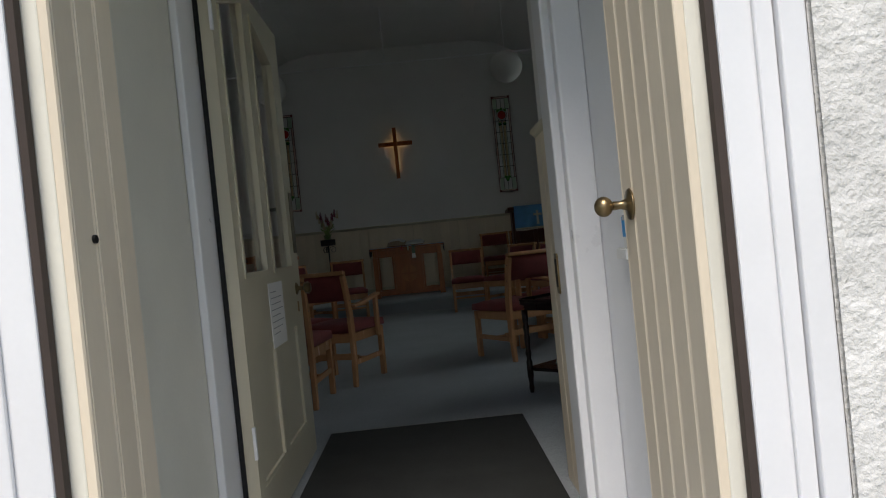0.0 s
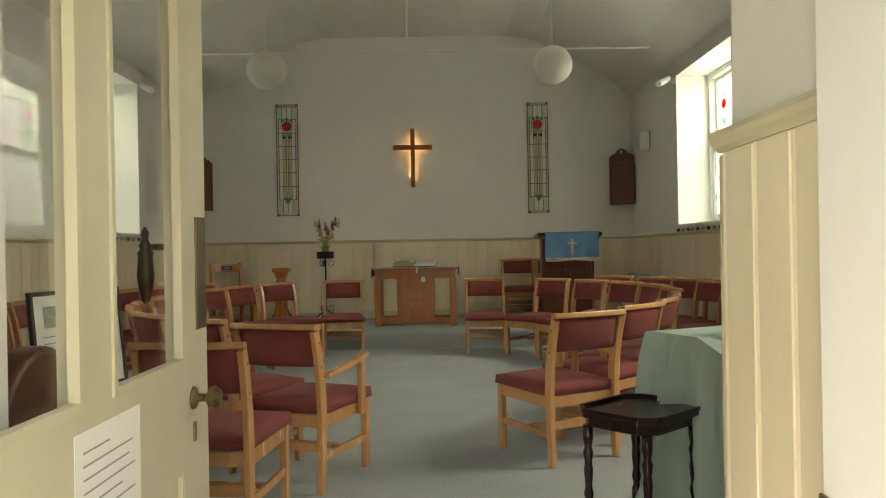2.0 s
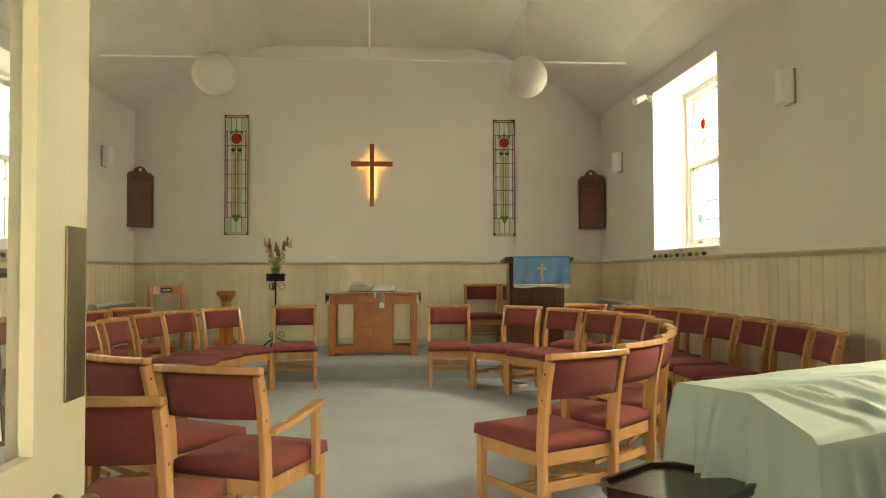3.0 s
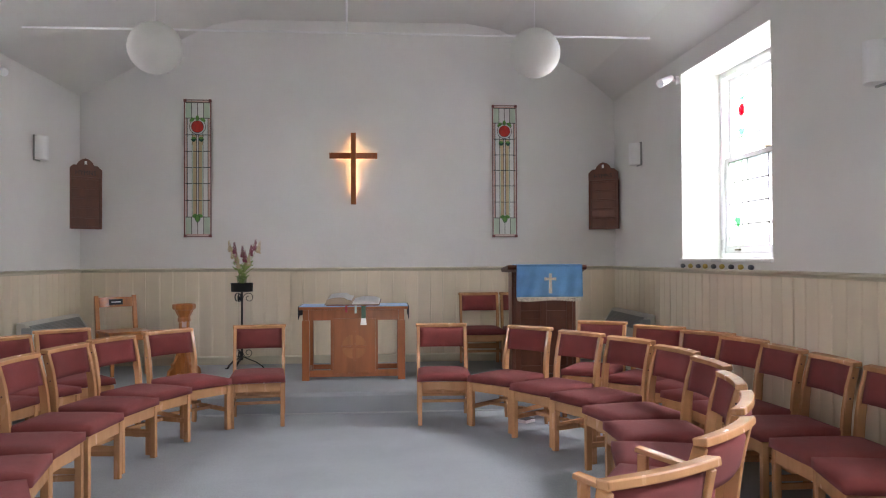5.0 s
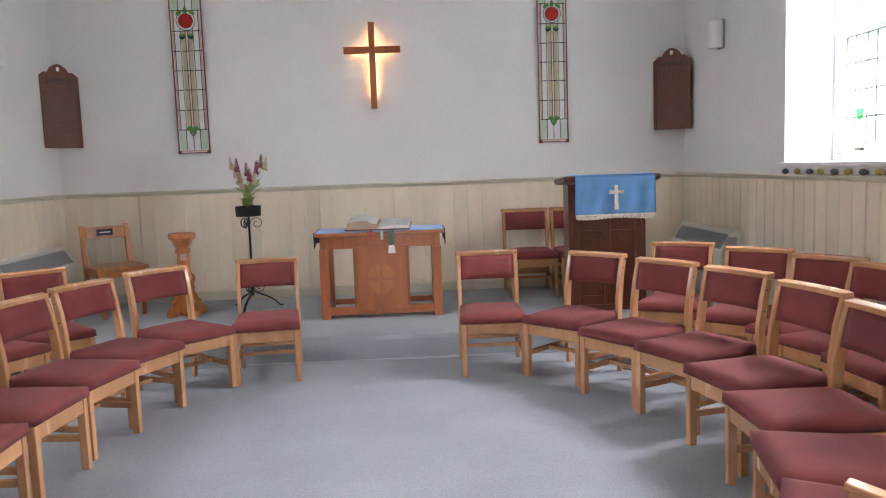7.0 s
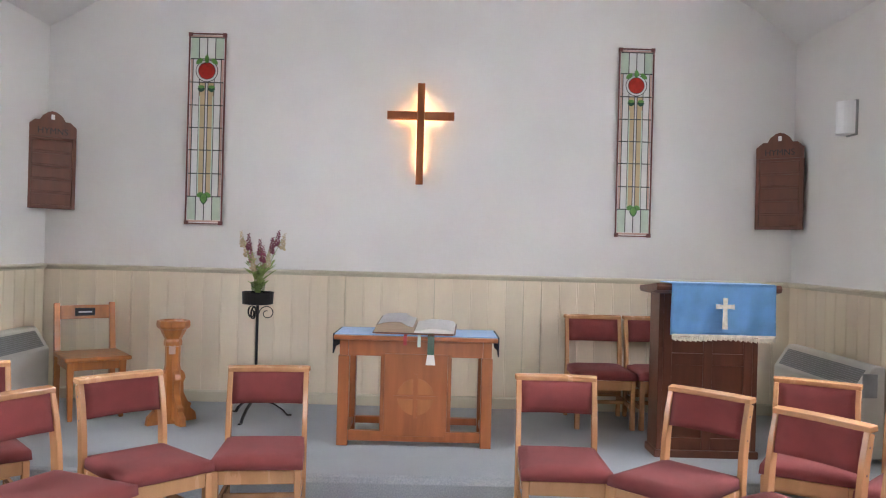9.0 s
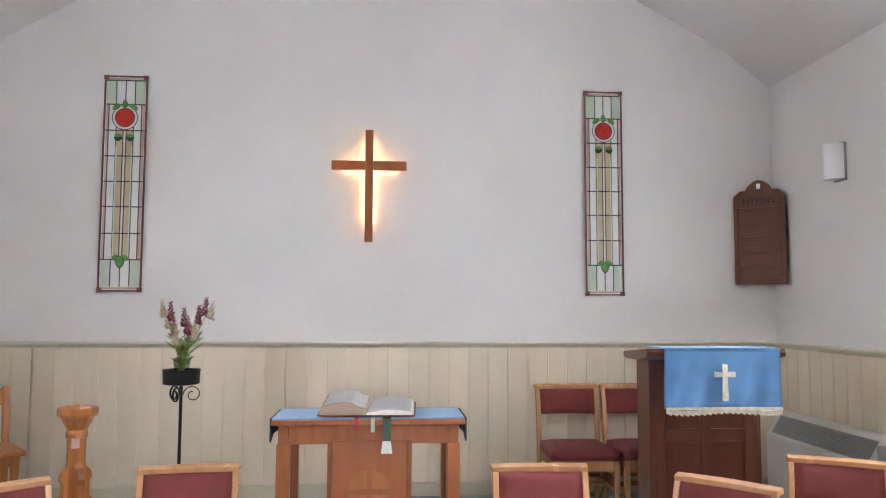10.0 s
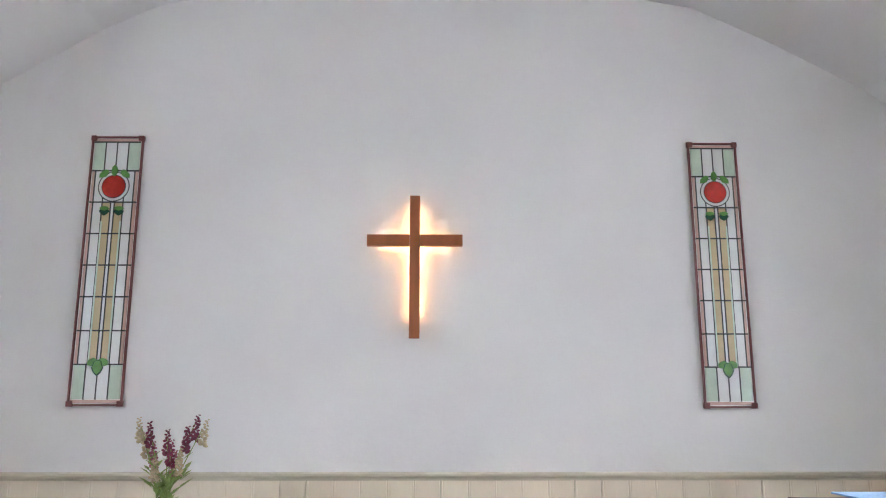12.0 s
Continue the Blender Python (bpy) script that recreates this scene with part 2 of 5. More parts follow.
def prism(bm, outline, lo, hi, axis="y"):
    """Extrudes an outline. axis y: (x, z) points; x: (y, z); z: (x, y)."""
    put = {"y": lambda p, h: (p[0], h, p[1]), "x": lambda p, h: (h, p[0], p[1]), "z": lambda p, h: (p[0], p[1], h)}[axis]
    a = [bm.verts.new(put(p, lo)) for p in outline]
    b = [bm.verts.new(put(p, hi)) for p in outline]
    n = len(outline)
    bm.faces.new(a)
    bm.faces.new(b[::-1])
    for i in range(n):
        bm.faces.new((a[i], b[i], b[(i + 1) % n], a[(i + 1) % n]))
    bmesh.ops.recalc_face_normals(bm, faces=list(bm.faces))
    return bm


def sweep(bm, path, half_a, half_b, side=Vector((1, 0, 0)), round_sides=0):
    """A bar along a path: rectangular (half_a across side), or round with round_sides."""
    rings = []
    pts = [Vector(p) for p in path]
    for i, p in enumerate(pts):
        d = (pts[min(i + 1, len(pts) - 1)] - pts[max(i - 1, 0)]).normalized()
        s = (side - d * side.dot(d))
        s = s.normalized() if s.length > 1e-4 else d.orthogonal().normalized()
        u = d.cross(s).normalized()
        ha = half_a[i] if isinstance(half_a, (list, tuple)) else half_a
        hb = half_b[i] if isinstance(half_b, (list, tuple)) else half_b
        if round_sides:
            ring = [p + s * ha * math.cos(k * 2 * math.pi / round_sides) + u * hb * math.sin(k * 2 * math.pi / round_sides) for k in range(round_sides)]
        else:
            ring = [p + s * ha + u * hb, p - s * ha + u * hb, p - s * ha - u * hb, p + s * ha - u * hb]
        rings.append([bm.verts.new(q) for q in ring])
    n = len(rings[0])
    for a, b in zip(rings, rings[1:]):
        for k in range(n):
            bm.faces.new((a[k], a[(k + 1) % n], b[(k + 1) % n], b[k]))
    bm.faces.new(rings[0][::-1])
    bm.faces.new(rings[-1])
    bmesh.ops.recalc_face_normals(bm, faces=list(bm.faces))
    return bm


def lathe(bm, profile, segs=24, at=(0, 0, 0)):
    rings = [[bm.verts.new((at[0] + r * math.cos(k * 2 * math.pi / segs), at[1] + r * math.sin(k * 2 * math.pi / segs), at[2] + z)) for k in range(segs)] for r, z in profile]
    for a, b in zip(rings, rings[1:]):
        for k in range(segs):
            bm.faces.new((a[k], a[(k + 1) % segs], b[(k + 1) % segs], b[k]))
    bm.faces.new(rings[0][::-1])
    bm.faces.new(rings[-1])
    bmesh.ops.recalc_face_normals(bm, faces=list(bm.faces))
    return bm


def part(name, bm, mat, parent=None, label="", smooth=False):
    me = bpy.data.meshes.new(name)
    bm.to_mesh(me)
    bm.free()
    me.materials.append(mat)
    if smooth:
        me.shade_smooth()
    ob = new(name, me)
    if parent is not None:
        ob.parent = parent
    if label:
        ob["label"] = label
    return ob


def thing(name, label, category, group="", at=None, kind=""):
    ob = new(name)
    ob.empty_display_size = 0.1
    tagged(ob, label, category, group, kind)
    if at is not None:
        ob.matrix_basis = at
    return ob


def fresh(*boxes):
    bm = bmesh.new()
    for b in boxes:
        box(bm, *b)
    return bm


def share(name, mesh, parent, at):
    ob = new(name, mesh)
    ob.parent = parent
    ob.matrix_basis = Matrix.Translation(at) if not isinstance(at, Matrix) else at
    return ob


# ---- plan ----
XL, XR, YB, YF = -3.44, 2.98, 2.03, 12.0      # chapel walls
ZW, ZC = 3.40, 4.32                            # wall plate, flat ceiling
XA, XB = -2.02, 1.58                           # flat part of the ceiling
DAIS_Y, DAIS_Z = 9.95, 0.20
WY0, WY1, WZ0, WZ1 = 8.17, 9.87, 1.43, 3.21    # window openings
NEAR = 4.2                                     # from one pair of windows to the next
DADO = 1.322
FLOOR_OUT = -0.17


# ---- structure ----
PORCH = Matrix.Translation((0.037, -0.07, 0))   # the outer doorway stands a little east of the plan's axis


def setting(name, bm, mat, label, category="", smooth=False, at=None):
    ob = tagged(part(name, bm, mat, None, "", smooth), label, category or name.split("_")[0], kind="structure")
    if at:
        ob.matrix_basis = at
    return ob


setting("ground", fresh((-400, 400, -400, 400, FLOOR_OUT - 0.3, FLOOR_OUT)), GRASS, "short green grass around the chapel", "ground")
# unseen paving, its stone kept pale to bounce light onto the door leaves
setting("pavement", block(-1.4, 1.4, -3.2, 0.22, FLOOR_OUT, FLOOR_OUT + 0.03, 0.008), STONE, "unseen pale grey paving slab, bounces light into the porch", "pavement")
setting("floor", fresh((XL, XR, YB, YF, -0.14, 0.0)), CARPET, "blue-grey carpeted chapel floor", "floor")
setting("porch_floor", fresh((-0.62, 0.66, 0.33, YB, -0.14, 0.0)), CARPET, "grey carpeted porch floor", "floor")

# side walls with a window opening each
for side, x0, x1, lab in (("wall_east", XR, XR + 0.62, "white plastered side wall with deep window openings"), ("wall_west", XL - 0.62, XL, "white plastered side wall with deep window openings")):
    setting(side, fresh((x0, x1, YB - 0.36, WY0 - NEAR, FLOOR_OUT, ZW + 0.1), (x0, x1, WY1 - NEAR, WY0, FLOOR_OUT, ZW + 0.1), (x0, x1, WY1, YF, FLOOR_OUT, ZW + 0.1), (x0, x1, WY0, WY1, FLOOR_OUT, WZ0), (x0, x1, WY0, WY1, WZ1, ZW + 0.1), (x0, x1, WY0 - NEAR, WY1 - NEAR, FLOOR_OUT, WZ0), (x0, x1, WY0 - NEAR, WY1 - NEAR, WZ1, ZW + 0.1)), PLASTER, lab, "wall")
mid = (XL + XR) / 2
gable = [(XL - 0.62, FLOOR_OUT), (XR + 0.62, FLOOR_OUT), (XR + 0.62, ZW + 0.18), (mid, ZC + 1.19), (XL - 0.62, ZW + 0.18)]
setting("wall_north", prism(bmesh.new(), gable, YF, YF + 0.4), PLASTER, "white plastered end wall behind the communion table", "wall")
# rear wall with the inner doorway
OPX0, OPX1, OPZ = -0.62, 0.589, 2.16
bm = fresh((XL, OPX0, YB - 0.36, YB, FLOOR_OUT, 2.4), (OPX1, XR, YB - 0.36, YB, FLOOR_OUT, 2.4), (OPX0, OPX1, YB - 0.36, YB, OPZ, 2.4))
prism(bm, [(XL, 2.4), (XR, 2.4), (XR, ZW + 0.3), (mid, ZC + 1.19), (XL, ZW + 0.3)], YB - 0.36, YB - 0.002)
setting("wall_south", bm, PLASTER, "white plastered rear wall around the inner doorway", "wall")
# ceiling: flat middle, sloping sides
prof = [(XL, 3.38), (-2.83, 3.72), (-2.25, 4.08), (-1.9, 4.25), (-1.55, 4.32), (1.15, 4.32), (1.55, 4.25), (2.05, 4.0), (2.62, 3.68), (XR, 3.39), (XR, ZW + 0.16), (XB, ZC + 0.14), (XA, ZC + 0.14), (XL, ZW + 0.16)]
setting("ceiling", prism(bmesh.new(), prof, YB, YF), CEILING, "off-white ceiling with sloping sides", "ceiling")
setting("roof", prism(bmesh.new(), [(XL - 0.8, ZW + 0.17), (mid, ZC + 1.2), (XR + 0.8, ZW + 0.17), (XR + 0.8, ZW + 0.27), (mid, ZC + 1.3), (XL - 0.8, ZW + 0.27)], YB - 0.50, YF + 0.5), SLATE, "grey slate pitched roof", "roof")

# porch
setting("porch_wall_east", fresh((0.657, 0.83, 0.51, YB - 0.36, FLOOR_OUT, 2.6)), GLOSS, "white painted boarded porch side wall", "wall")
setting("porch_wall_west", fresh((-0.80, -0.62, 0.51, YB - 0.36, FLOOR_OUT, 2.6)), OFF_WHITE, "white painted boarded porch side wall", "wall")
setting("porch_gable", prism(bmesh.new(), [(-1.5, 2.6005), (1.5, 2.6005), (1.5, 2.66), (0, 3.39), (-1.5, 2.66)], 0.38, 0.58), ROUGHCAST, "white roughcast porch gable", "wall", at=PORCH)
for sx, nm in ((1, "porch_flank_east"), (-1, "porch_flank_west")):
    setting(nm, fresh((*sorted((sx * 1.30, sx * 1.5)), 0.581, YB - 0.291, FLOOR_OUT, 2.6)), ROUGHCAST, "white roughcast outside flank of the porch", "wall", at=PORCH)
setting("porch_ceiling", fresh((-0.80, 0.83, 0.51, YB - 0.36, 2.36, 2.5)), GLOSS, "white boarded porch ceiling", "ceiling")
setting("porch_roof", prism(bmesh.new(), [(-1.62, 2.61), (0, 3.4), (1.62, 2.61), (1.62, 2.72), (0, 3.52), (-1.62, 2.72)], 0.2, YB - 0.30), SLATE, "grey slate porch roof", "roof", at=PORCH)


def rough_wall(x0, x1, z0, z1, y, step=0.013):
    """A roughcast face: a fine uneven sheet on the wall's front."""
    nx, nz = int((x1 - x0) / step), int((z1 - z0) / step)
    xs, zs = np.linspace(x0, x1, nx + 1), np.linspace(z0, z1, nz + 1)
    verts, faces = [], []
    for j, z in enumerate(zs):
        for i, x in enumerate(xs):
            d = 0.0 if i in (0, nx) or j in (0, nz) else 0.004 * noise.noise((x * 30, z * 30, 1.0)) + 0.007 * noise.noise((x * 75, z * 75, 5.0))
            verts.append((float(x), y - 0.012 - d, float(z)))
    for j in range(nz):
        for i in range(nx):
            a = j * (nx + 1) + i
            faces.append((a, a + 1, a + nx + 2, a + nx + 1))
    me = bpy.data.meshes.new("render")
    me.from_pydata(verts, [], faces)
    me.shade_smooth()
    me.materials.append(ROUGHCAST)
    return me


bm = fresh((0.735, 1.5, 0.38, 0.58, FLOOR_OUT, 2.6), (-1.5, -0.735, 0.38, 0.58, FLOOR_OUT, 2.6), (-0.735, 0.735, 0.38, 0.58, 2.3, 2.6))
front = setting("porch_wall_south", bm, ROUGHCAST, "white roughcast outside wall of the porch", "wall", at=PORCH)
share("roughcast", rough_wall(0.737, 1.5, FLOOR_OUT, 2.5, 0.38), front, (0, 0, 0))
share("roughcast", rough_wall(-1.5, -0.737, FLOOR_OUT, 2.5, 0.38), front, (0, 0, 0))

# outer door frame, moulded
for sx, nm in ((1, "door_frame_east"), (-1, "door_frame_west")):
    bm = fresh((0.590, 0.735, 0.40, 0.58, FLOOR_OUT, 2.3))
    box(bm, 0.685, 0.732, 0.375, 0.40, FLOOR_OUT, 2.3)
    box(bm, 0.650, 0.683, 0.388, 0.40, FLOOR_OUT, 2.3)
    soft(bm, 0.004)
    if sx < 0:
        bmesh.ops.scale(bm, vec=(-1, 1, 1), verts=bm.verts)
        bmesh.ops.reverse_faces(bm, faces=bm.faces)
    setting(nm, bm, GLOSS, "white gloss painted outer door frame", "door frame", at=PORCH)
for sx in (-1, 1):
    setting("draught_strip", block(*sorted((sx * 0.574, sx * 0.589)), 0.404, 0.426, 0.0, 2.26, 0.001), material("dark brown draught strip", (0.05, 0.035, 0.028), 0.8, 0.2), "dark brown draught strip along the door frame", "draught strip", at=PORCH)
# black strip put in for the shadow of the gap at the hinge
setting("hinge_gap_strip", block(-0.592, -0.576, 1.622, 1.629, 0.0, 2.06, 0), material("black gap strip", (0.008, 0.008, 0.008), 0.8, 0.2), "black strip darkening the gap beside the door hinge", "draught strip")
setting("door_step", block(-0.589, 0.589, 0.30, 0.399, FLOOR_OUT, -0.005, 0.008), STONE, "worn stone doorstep at the porch", "step", at=PORCH)
# inner door frame
bm = fresh((0.540, 0.657, 1.50, 1.66, 0, 2.36), (0.565, 0.657, 1.44, 1.50, 0, 2.36))
setting("inner_frame_east", soft(bm, 0.008), GLOSS, "white painted inner door frame", "door frame")
setting("inner_frame_west", block(-0.6195, -0.593, 1.44, 1.66, 0, 2.36, 0.006), GLOSS, "white painted inner door frame", "door frame")
setting("inner_lintel", block(-0.592, 0.539, 1.50, 1.66, 2.08, 2.36, 0.006), GLOSS, "white painted beam over the inner door", "door frame")
keep = tagged(part("door_keep", block(0.534, 0.5395, 1.610, 1.655, 0.752, 0.889, 0.002), BRONZE), "aged brass lock keep on the white door frame", "door keep")
part("bolt_slot", block(0.5315, 0.535, 1.62, 1.645, 0.775, 0.87, 0.001), IRON, keep)

# dais
dais = bmesh.new()
prism(dais, [(DAIS_Y, 0.001), (YF, 0.001), (YF, DAIS_Z), (DAIS_Y + 0.045, DAIS_Z), (DAIS_Y + 0.015, DAIS_Z - 0.012), (DAIS_Y, DAIS_Z - 0.04)], XL, XR, "x")
setting("dais", dais, CARPET, "blue-grey carpeted low platform step", "platform")
setting("dais_edge_strip", block(XL + 0.05, XR - 0.05, DAIS_Y - 0.02, DAIS_Y - 0.003, 0.001, 0.012, 0.002), material("pale carpet edge", (0.42, 0.44, 0.45), 0.8, 0.1), "pale strip along the platform's foot", "trim")


# ---- boarded dado: boards, capping, skirting ----
def board_mesh(w, h, bead=0.012):
    """One beaded board: face with a round bead along one edge."""
    bm = bmesh.new()
    d = 0.018
    out = [(0.0005, 0), (w - 0.0005, 0), (w - 0.0005, d - 0.0025), (w - 0.003, d), (bead + 0.004, d), (bead + 0.002, d - 0.0025), (bead, d - 0.001), (bead * 0.5, d + 0.0005), (0.003, d - 0.001), (0.0005, d - 0.0025)]
    prism(bm, [(x, -y) for x, y in out], 0, h, "z")
    me = bpy.data.meshes.new("board")
    bm.to_mesh(me)
    bm.free()
    me.materials.append(CREAM)
    return me


BW = 0.1525


def dado(name, length, turn, origin, base, label):
    root = setting(name, block(0, length, -0.004, 0, base, DADO - 0.02, 0), CREAM_PLAIN, label, "wainscot")
    root.matrix_basis = Matrix.Translation(origin) @ Matrix.Rotation(turn, 4, "Z")
    me = board_mesh(BW, DADO - 0.02 - base - 0.10)
    me_gap = board_mesh(BW - 0.005, DADO - 0.02 - base - 0.10)
    rest = length - BW * int(length / BW)
    for i in range(int(length / BW)):
        share("board", me_gap if i in (4, 11, 16, 21, 26, 27, 33) else me, root, (i * BW, -0.004 - 0.0015 * ((i * 7) % 3) * 0.5, base + 0.10))
    if rest > 0.02:
        share("board", board_mesh(rest, DADO - 0.02 - base - 0.10), root, (length - rest, -0.004, base + 0.10))
    bm = bmesh.new()
    prism(bm, [(0.0, DADO - 0.022), (-0.026, DADO - 0.022), (-0.030, DADO - 0.008), (-0.046, DADO - 0.002), (-0.050, DADO + 0.008), (-0.046, DADO + 0.018), (-0.01, DADO + 0.024), (0.0, DADO + 0.024)], 0, length, "x")
    part("capping", bm, CREAM_PLAIN, root, "cream moulded dado rail")
    bm = bmesh.new()
    prism(bm, [(0.0, base + 0.001), (-0.034, base + 0.001), (-0.034, base + 0.085), (-0.026, base + 0.098), (-0.018, base + 0.10), (0, base + 0.10)], 0, length, "x")
    part("skirting", bm, CREAM_PLAIN, root, "cream painted skirting board")
    return root


dado("wainscot_north", XR - XL, 0, (XL, YF, 0), DAIS_Z, "cream painted beaded boarding along the end wall")
dado("wainscot_east", YF - 0.03 - 2.35, -math.pi / 2, (XR, YF - 0.03, 0), 0.0, "cream painted beaded boarding along the side wall")
dado("wainscot_west", YF - 0.03 - 2.35, math.pi / 2, (XL, 2.35, 0), 0.0, "cream painted beaded boarding along the side wall")
# boarded reveal of the inner doorway
rev = setting("wainscot_reveal", block(0.5855, 0.5885, 1.662, 2.028, 0.0, 1.34, 0), CREAM_PLAIN, "cream boarded doorway reveal with a capping", "wainscot")
me_b = board_mesh(0.122, 1.334)
for i in range(3):
    share("board", me_b, rev, Matrix.Translation((0.586, 2.028 - i * 0.122, 0.0)) @ Matrix.Rotation(-math.pi / 2, 4, "Z"))
bm = bmesh.new()
prism(bm, [(0.594, 1.335), (0.567, 1.335), (0.564, 1.343), (0.556, 1.349), (0.552, 1.359), (0.556, 1.369), (0.567, 1.373), (0.594, 1.373)], 1.664, 2.045, "y")
part("capping", bm, CREAM_PLAIN, rev, "cream moulded capping")
part("corner_post", block(0.571, 0.62, 2.031, 2.055, 0, 1.333, 0.006), CREAM_PLAIN, rev)


# ---- windows ----
def window(name, sx, x_wall, back=0.0):
    """A sash window with leaded lights, deep in the wall. sx: +1 for the east wall."""
    root = thing(name, "white painted sash window with leaded coloured glass", "window", "sash windows", Matrix.Translation((x_wall + sx * 0.40, 0, 0)), "structure")
    y0, y1, z0, z1 = WY0 - back, WY1 - back, WZ0, WZ1
    zm = (z0 + z1) / 2 + 0.03
    fw = 0.06

    def fr(a, b, za, zb, d0, d1, nm="window_frame", mat=GLOSS, bev=0.005):
        lo, hi = sorted((sx * d0, sx * d1))
        return part(nm, block(lo, hi, a, b, za, zb, bev), mat, root)
    fr(y0, y0 + fw, z0, z1, -0.02, 0.10)
    fr(y1 - fw, y1, z0, z1, -0.02, 0.10)
    fr(y0 + fw, y1 - fw, z1 - fw, z1, -0.02, 0.10)
    fr(y0 + fw, y1 - fw, z0, z0 + 0.05, -0.035, 0.10)
    part("window_sill", block(*sorted((-sx * 0.43, -sx * 0.022)), y0 - 0.015, y1 + 0.015, z0 - 0.028, z0 + 0.004, 0.008), GLOSS, root, "white painted window board")
    for top in (False, True):
        za, zb = (zm, z1 - fw) if top else (z0 + 0.05, zm + 0.035)
        d0, d1 = (0.05, 0.085) if top else (0.005, 0.04)
        a, b = y0 + fw, y1 - fw
        sw = 0.045
        bm = fresh((min(sx * d0, sx * d1), max(sx * d0, sx * d1), a, a + sw, za, zb), (min(sx * d0, sx * d1), max(sx * d0, sx * d1), b - sw, b, za, zb), (min(sx * d0, sx * d1), max(sx * d0, sx * d1), a + sw, b - sw, zb - 0.038, zb), (min(sx * d0, sx * d1), max(sx * d0, sx * d1), a + sw, b - sw, za, za + (0.07 if not top else 0.04)))
        sash = part("sash", bm, GLOSS, root, "white painted sliding sash")
        ga, gb, gz0, gz1 = a + sw, b - sw, za + (0.07 if not top else 0.04), zb - 0.038
        dm = sx * (d0 + d1) / 2
        cols = 4
        cw = (gb - ga) / cols
        rows = 4
        rh = (gz1 - gz0) / rows
        for i in range(cols):
            for j in range(rows):
                edge = i in (0, cols - 1)
                part("pane", fresh((dm - 0.002, dm + 0.002, ga + i * cw + 0.003, ga + (i + 1) * cw - 0.003, gz0 + j * rh + 0.003, gz0 + (j + 1) * rh - 0.003)), WIN_TINT if (edge and j in (0, rows - 1)) else WIN_CLEAR, sash)
        bars = [(0.005, ga + i * cw - 0.005, ga + i * cw + 0.005, gz0, gz1) for i in range(cols + 1)]
        bars += [(0.0045, ga, gb, gz0 + j * rh - 0.005, gz0 + j * rh + 0.005) for j in range(rows + 1)]
        bars += [(0.004, ga + (i + q) * cw - 0.004, ga + (i + q) * cw + 0.004, gz0, gz1) for i in (0, 3) for q in (0.3, 0.7)]
        for t, a_, b_, c_, d_ in bars:
            part("lead_came", fresh((dm - t, dm + t, a_, b_, c_, d_)), LEAD, sash, "dark lead glazing bar")
        for i in (0, 3):
            yc = ga + (i + 0.5) * cw
            f = -sx * 0.007
            if top:
                zc = gz0 + rh * 3.1 - 0.13
                part("rose", disc_x(dm + f, yc, zc, 0.062, 16, -sx), WIN_RED, sash, "ruby red glass rose")
                part("leaf", leaf_x(dm + f, yc, zc - 0.21, 0.11, 0.09), WIN_GREEN, sash, "green glass leaf")
                part("leaf", leaf_x(dm + f, yc, zc + 0.10, 0.10, 0.05), WIN_GREEN, sash)
            else:
                part("leaf", leaf_x(dm + f, yc, gz0 + rh * 1.1, 0.11, 0.12), WIN_GREEN, sash, "green glass leaf")
    for yk in (y0 + 0.33, y1 - 0.33):
        part("sash_lift", block(*sorted((-sx * 0.022, sx * 0.004)), yk - 0.04, yk + 0.04, z0 + 0.075, z0 + 0.09, 0.004), PEWTER, root, "small dark sash lift")
    part("sash_lock", block(*sorted((-sx * 0.012, sx * 0.05)), (y0 + y1) / 2 - 0.03, (y0 + y1) / 2 + 0.03, zm + 0.037, zm + 0.055, 0.004), PEWTER, root, "brass sash fastener")
    return root


def disc_x(x, y, z, r, n, sx):
    bm = bmesh.new()
    prism(bm, [(y + r * math.cos(k * 2 * math.pi / n), z + r * math.sin(k * 2 * math.pi / n)) for k in range(n)], x - 0.0015, x + 0.0015, "x")
    return bm


def leaf_x(x, y, z, w, h):
    bm = bmesh.new()
    prism(bm, [(y - w * 0.5, z + h * 0.2), (y - w * 0.35, z + h * 0.5), (y - w * 0.12, z + h * 0.3), (y, z + h * 0.6), (y + w * 0.12, z + h * 0.3), (y + w * 0.35, z + h * 0.5), (y + w * 0.5, z + h * 0.2), (y + w * 0.25, z - h * 0.25), (y, z - h * 0.5), (y - w * 0.25, z - h * 0.25)], x - 0.0015, x + 0.0015, "x")
    return bm


window("window_1", 1, XR)
window("window_2", -1, XL)
# unseen second pair, assumed from the light on the near chairs
window("window_3", 1, XR, NEAR)
window("window_4", -1, XL, NEAR)

# ---- tie rod across the room, lamps ----
rod = thing("tie_rod", "thin white painted iron tie rod below the ceiling", "tie rod", kind="structure")
bm = bmesh.new()
sweep(bm, [(-3.10, 9.8, 3.535), (2.65, 9.8, 3.535)], 0.011, 0.011, Vector((0, 0, 1)), 10)
part("bar", bm, GLOSS, rod)
bm = bmesh.new()
sweep(bm, [(-0.22, 9.8, 3.505), (-0.22, 9.8, ZC + 0.01)], 0.008, 0.008, Vector((1, 0, 0)), 8)
part("hanger", bm, GLOSS, rod)


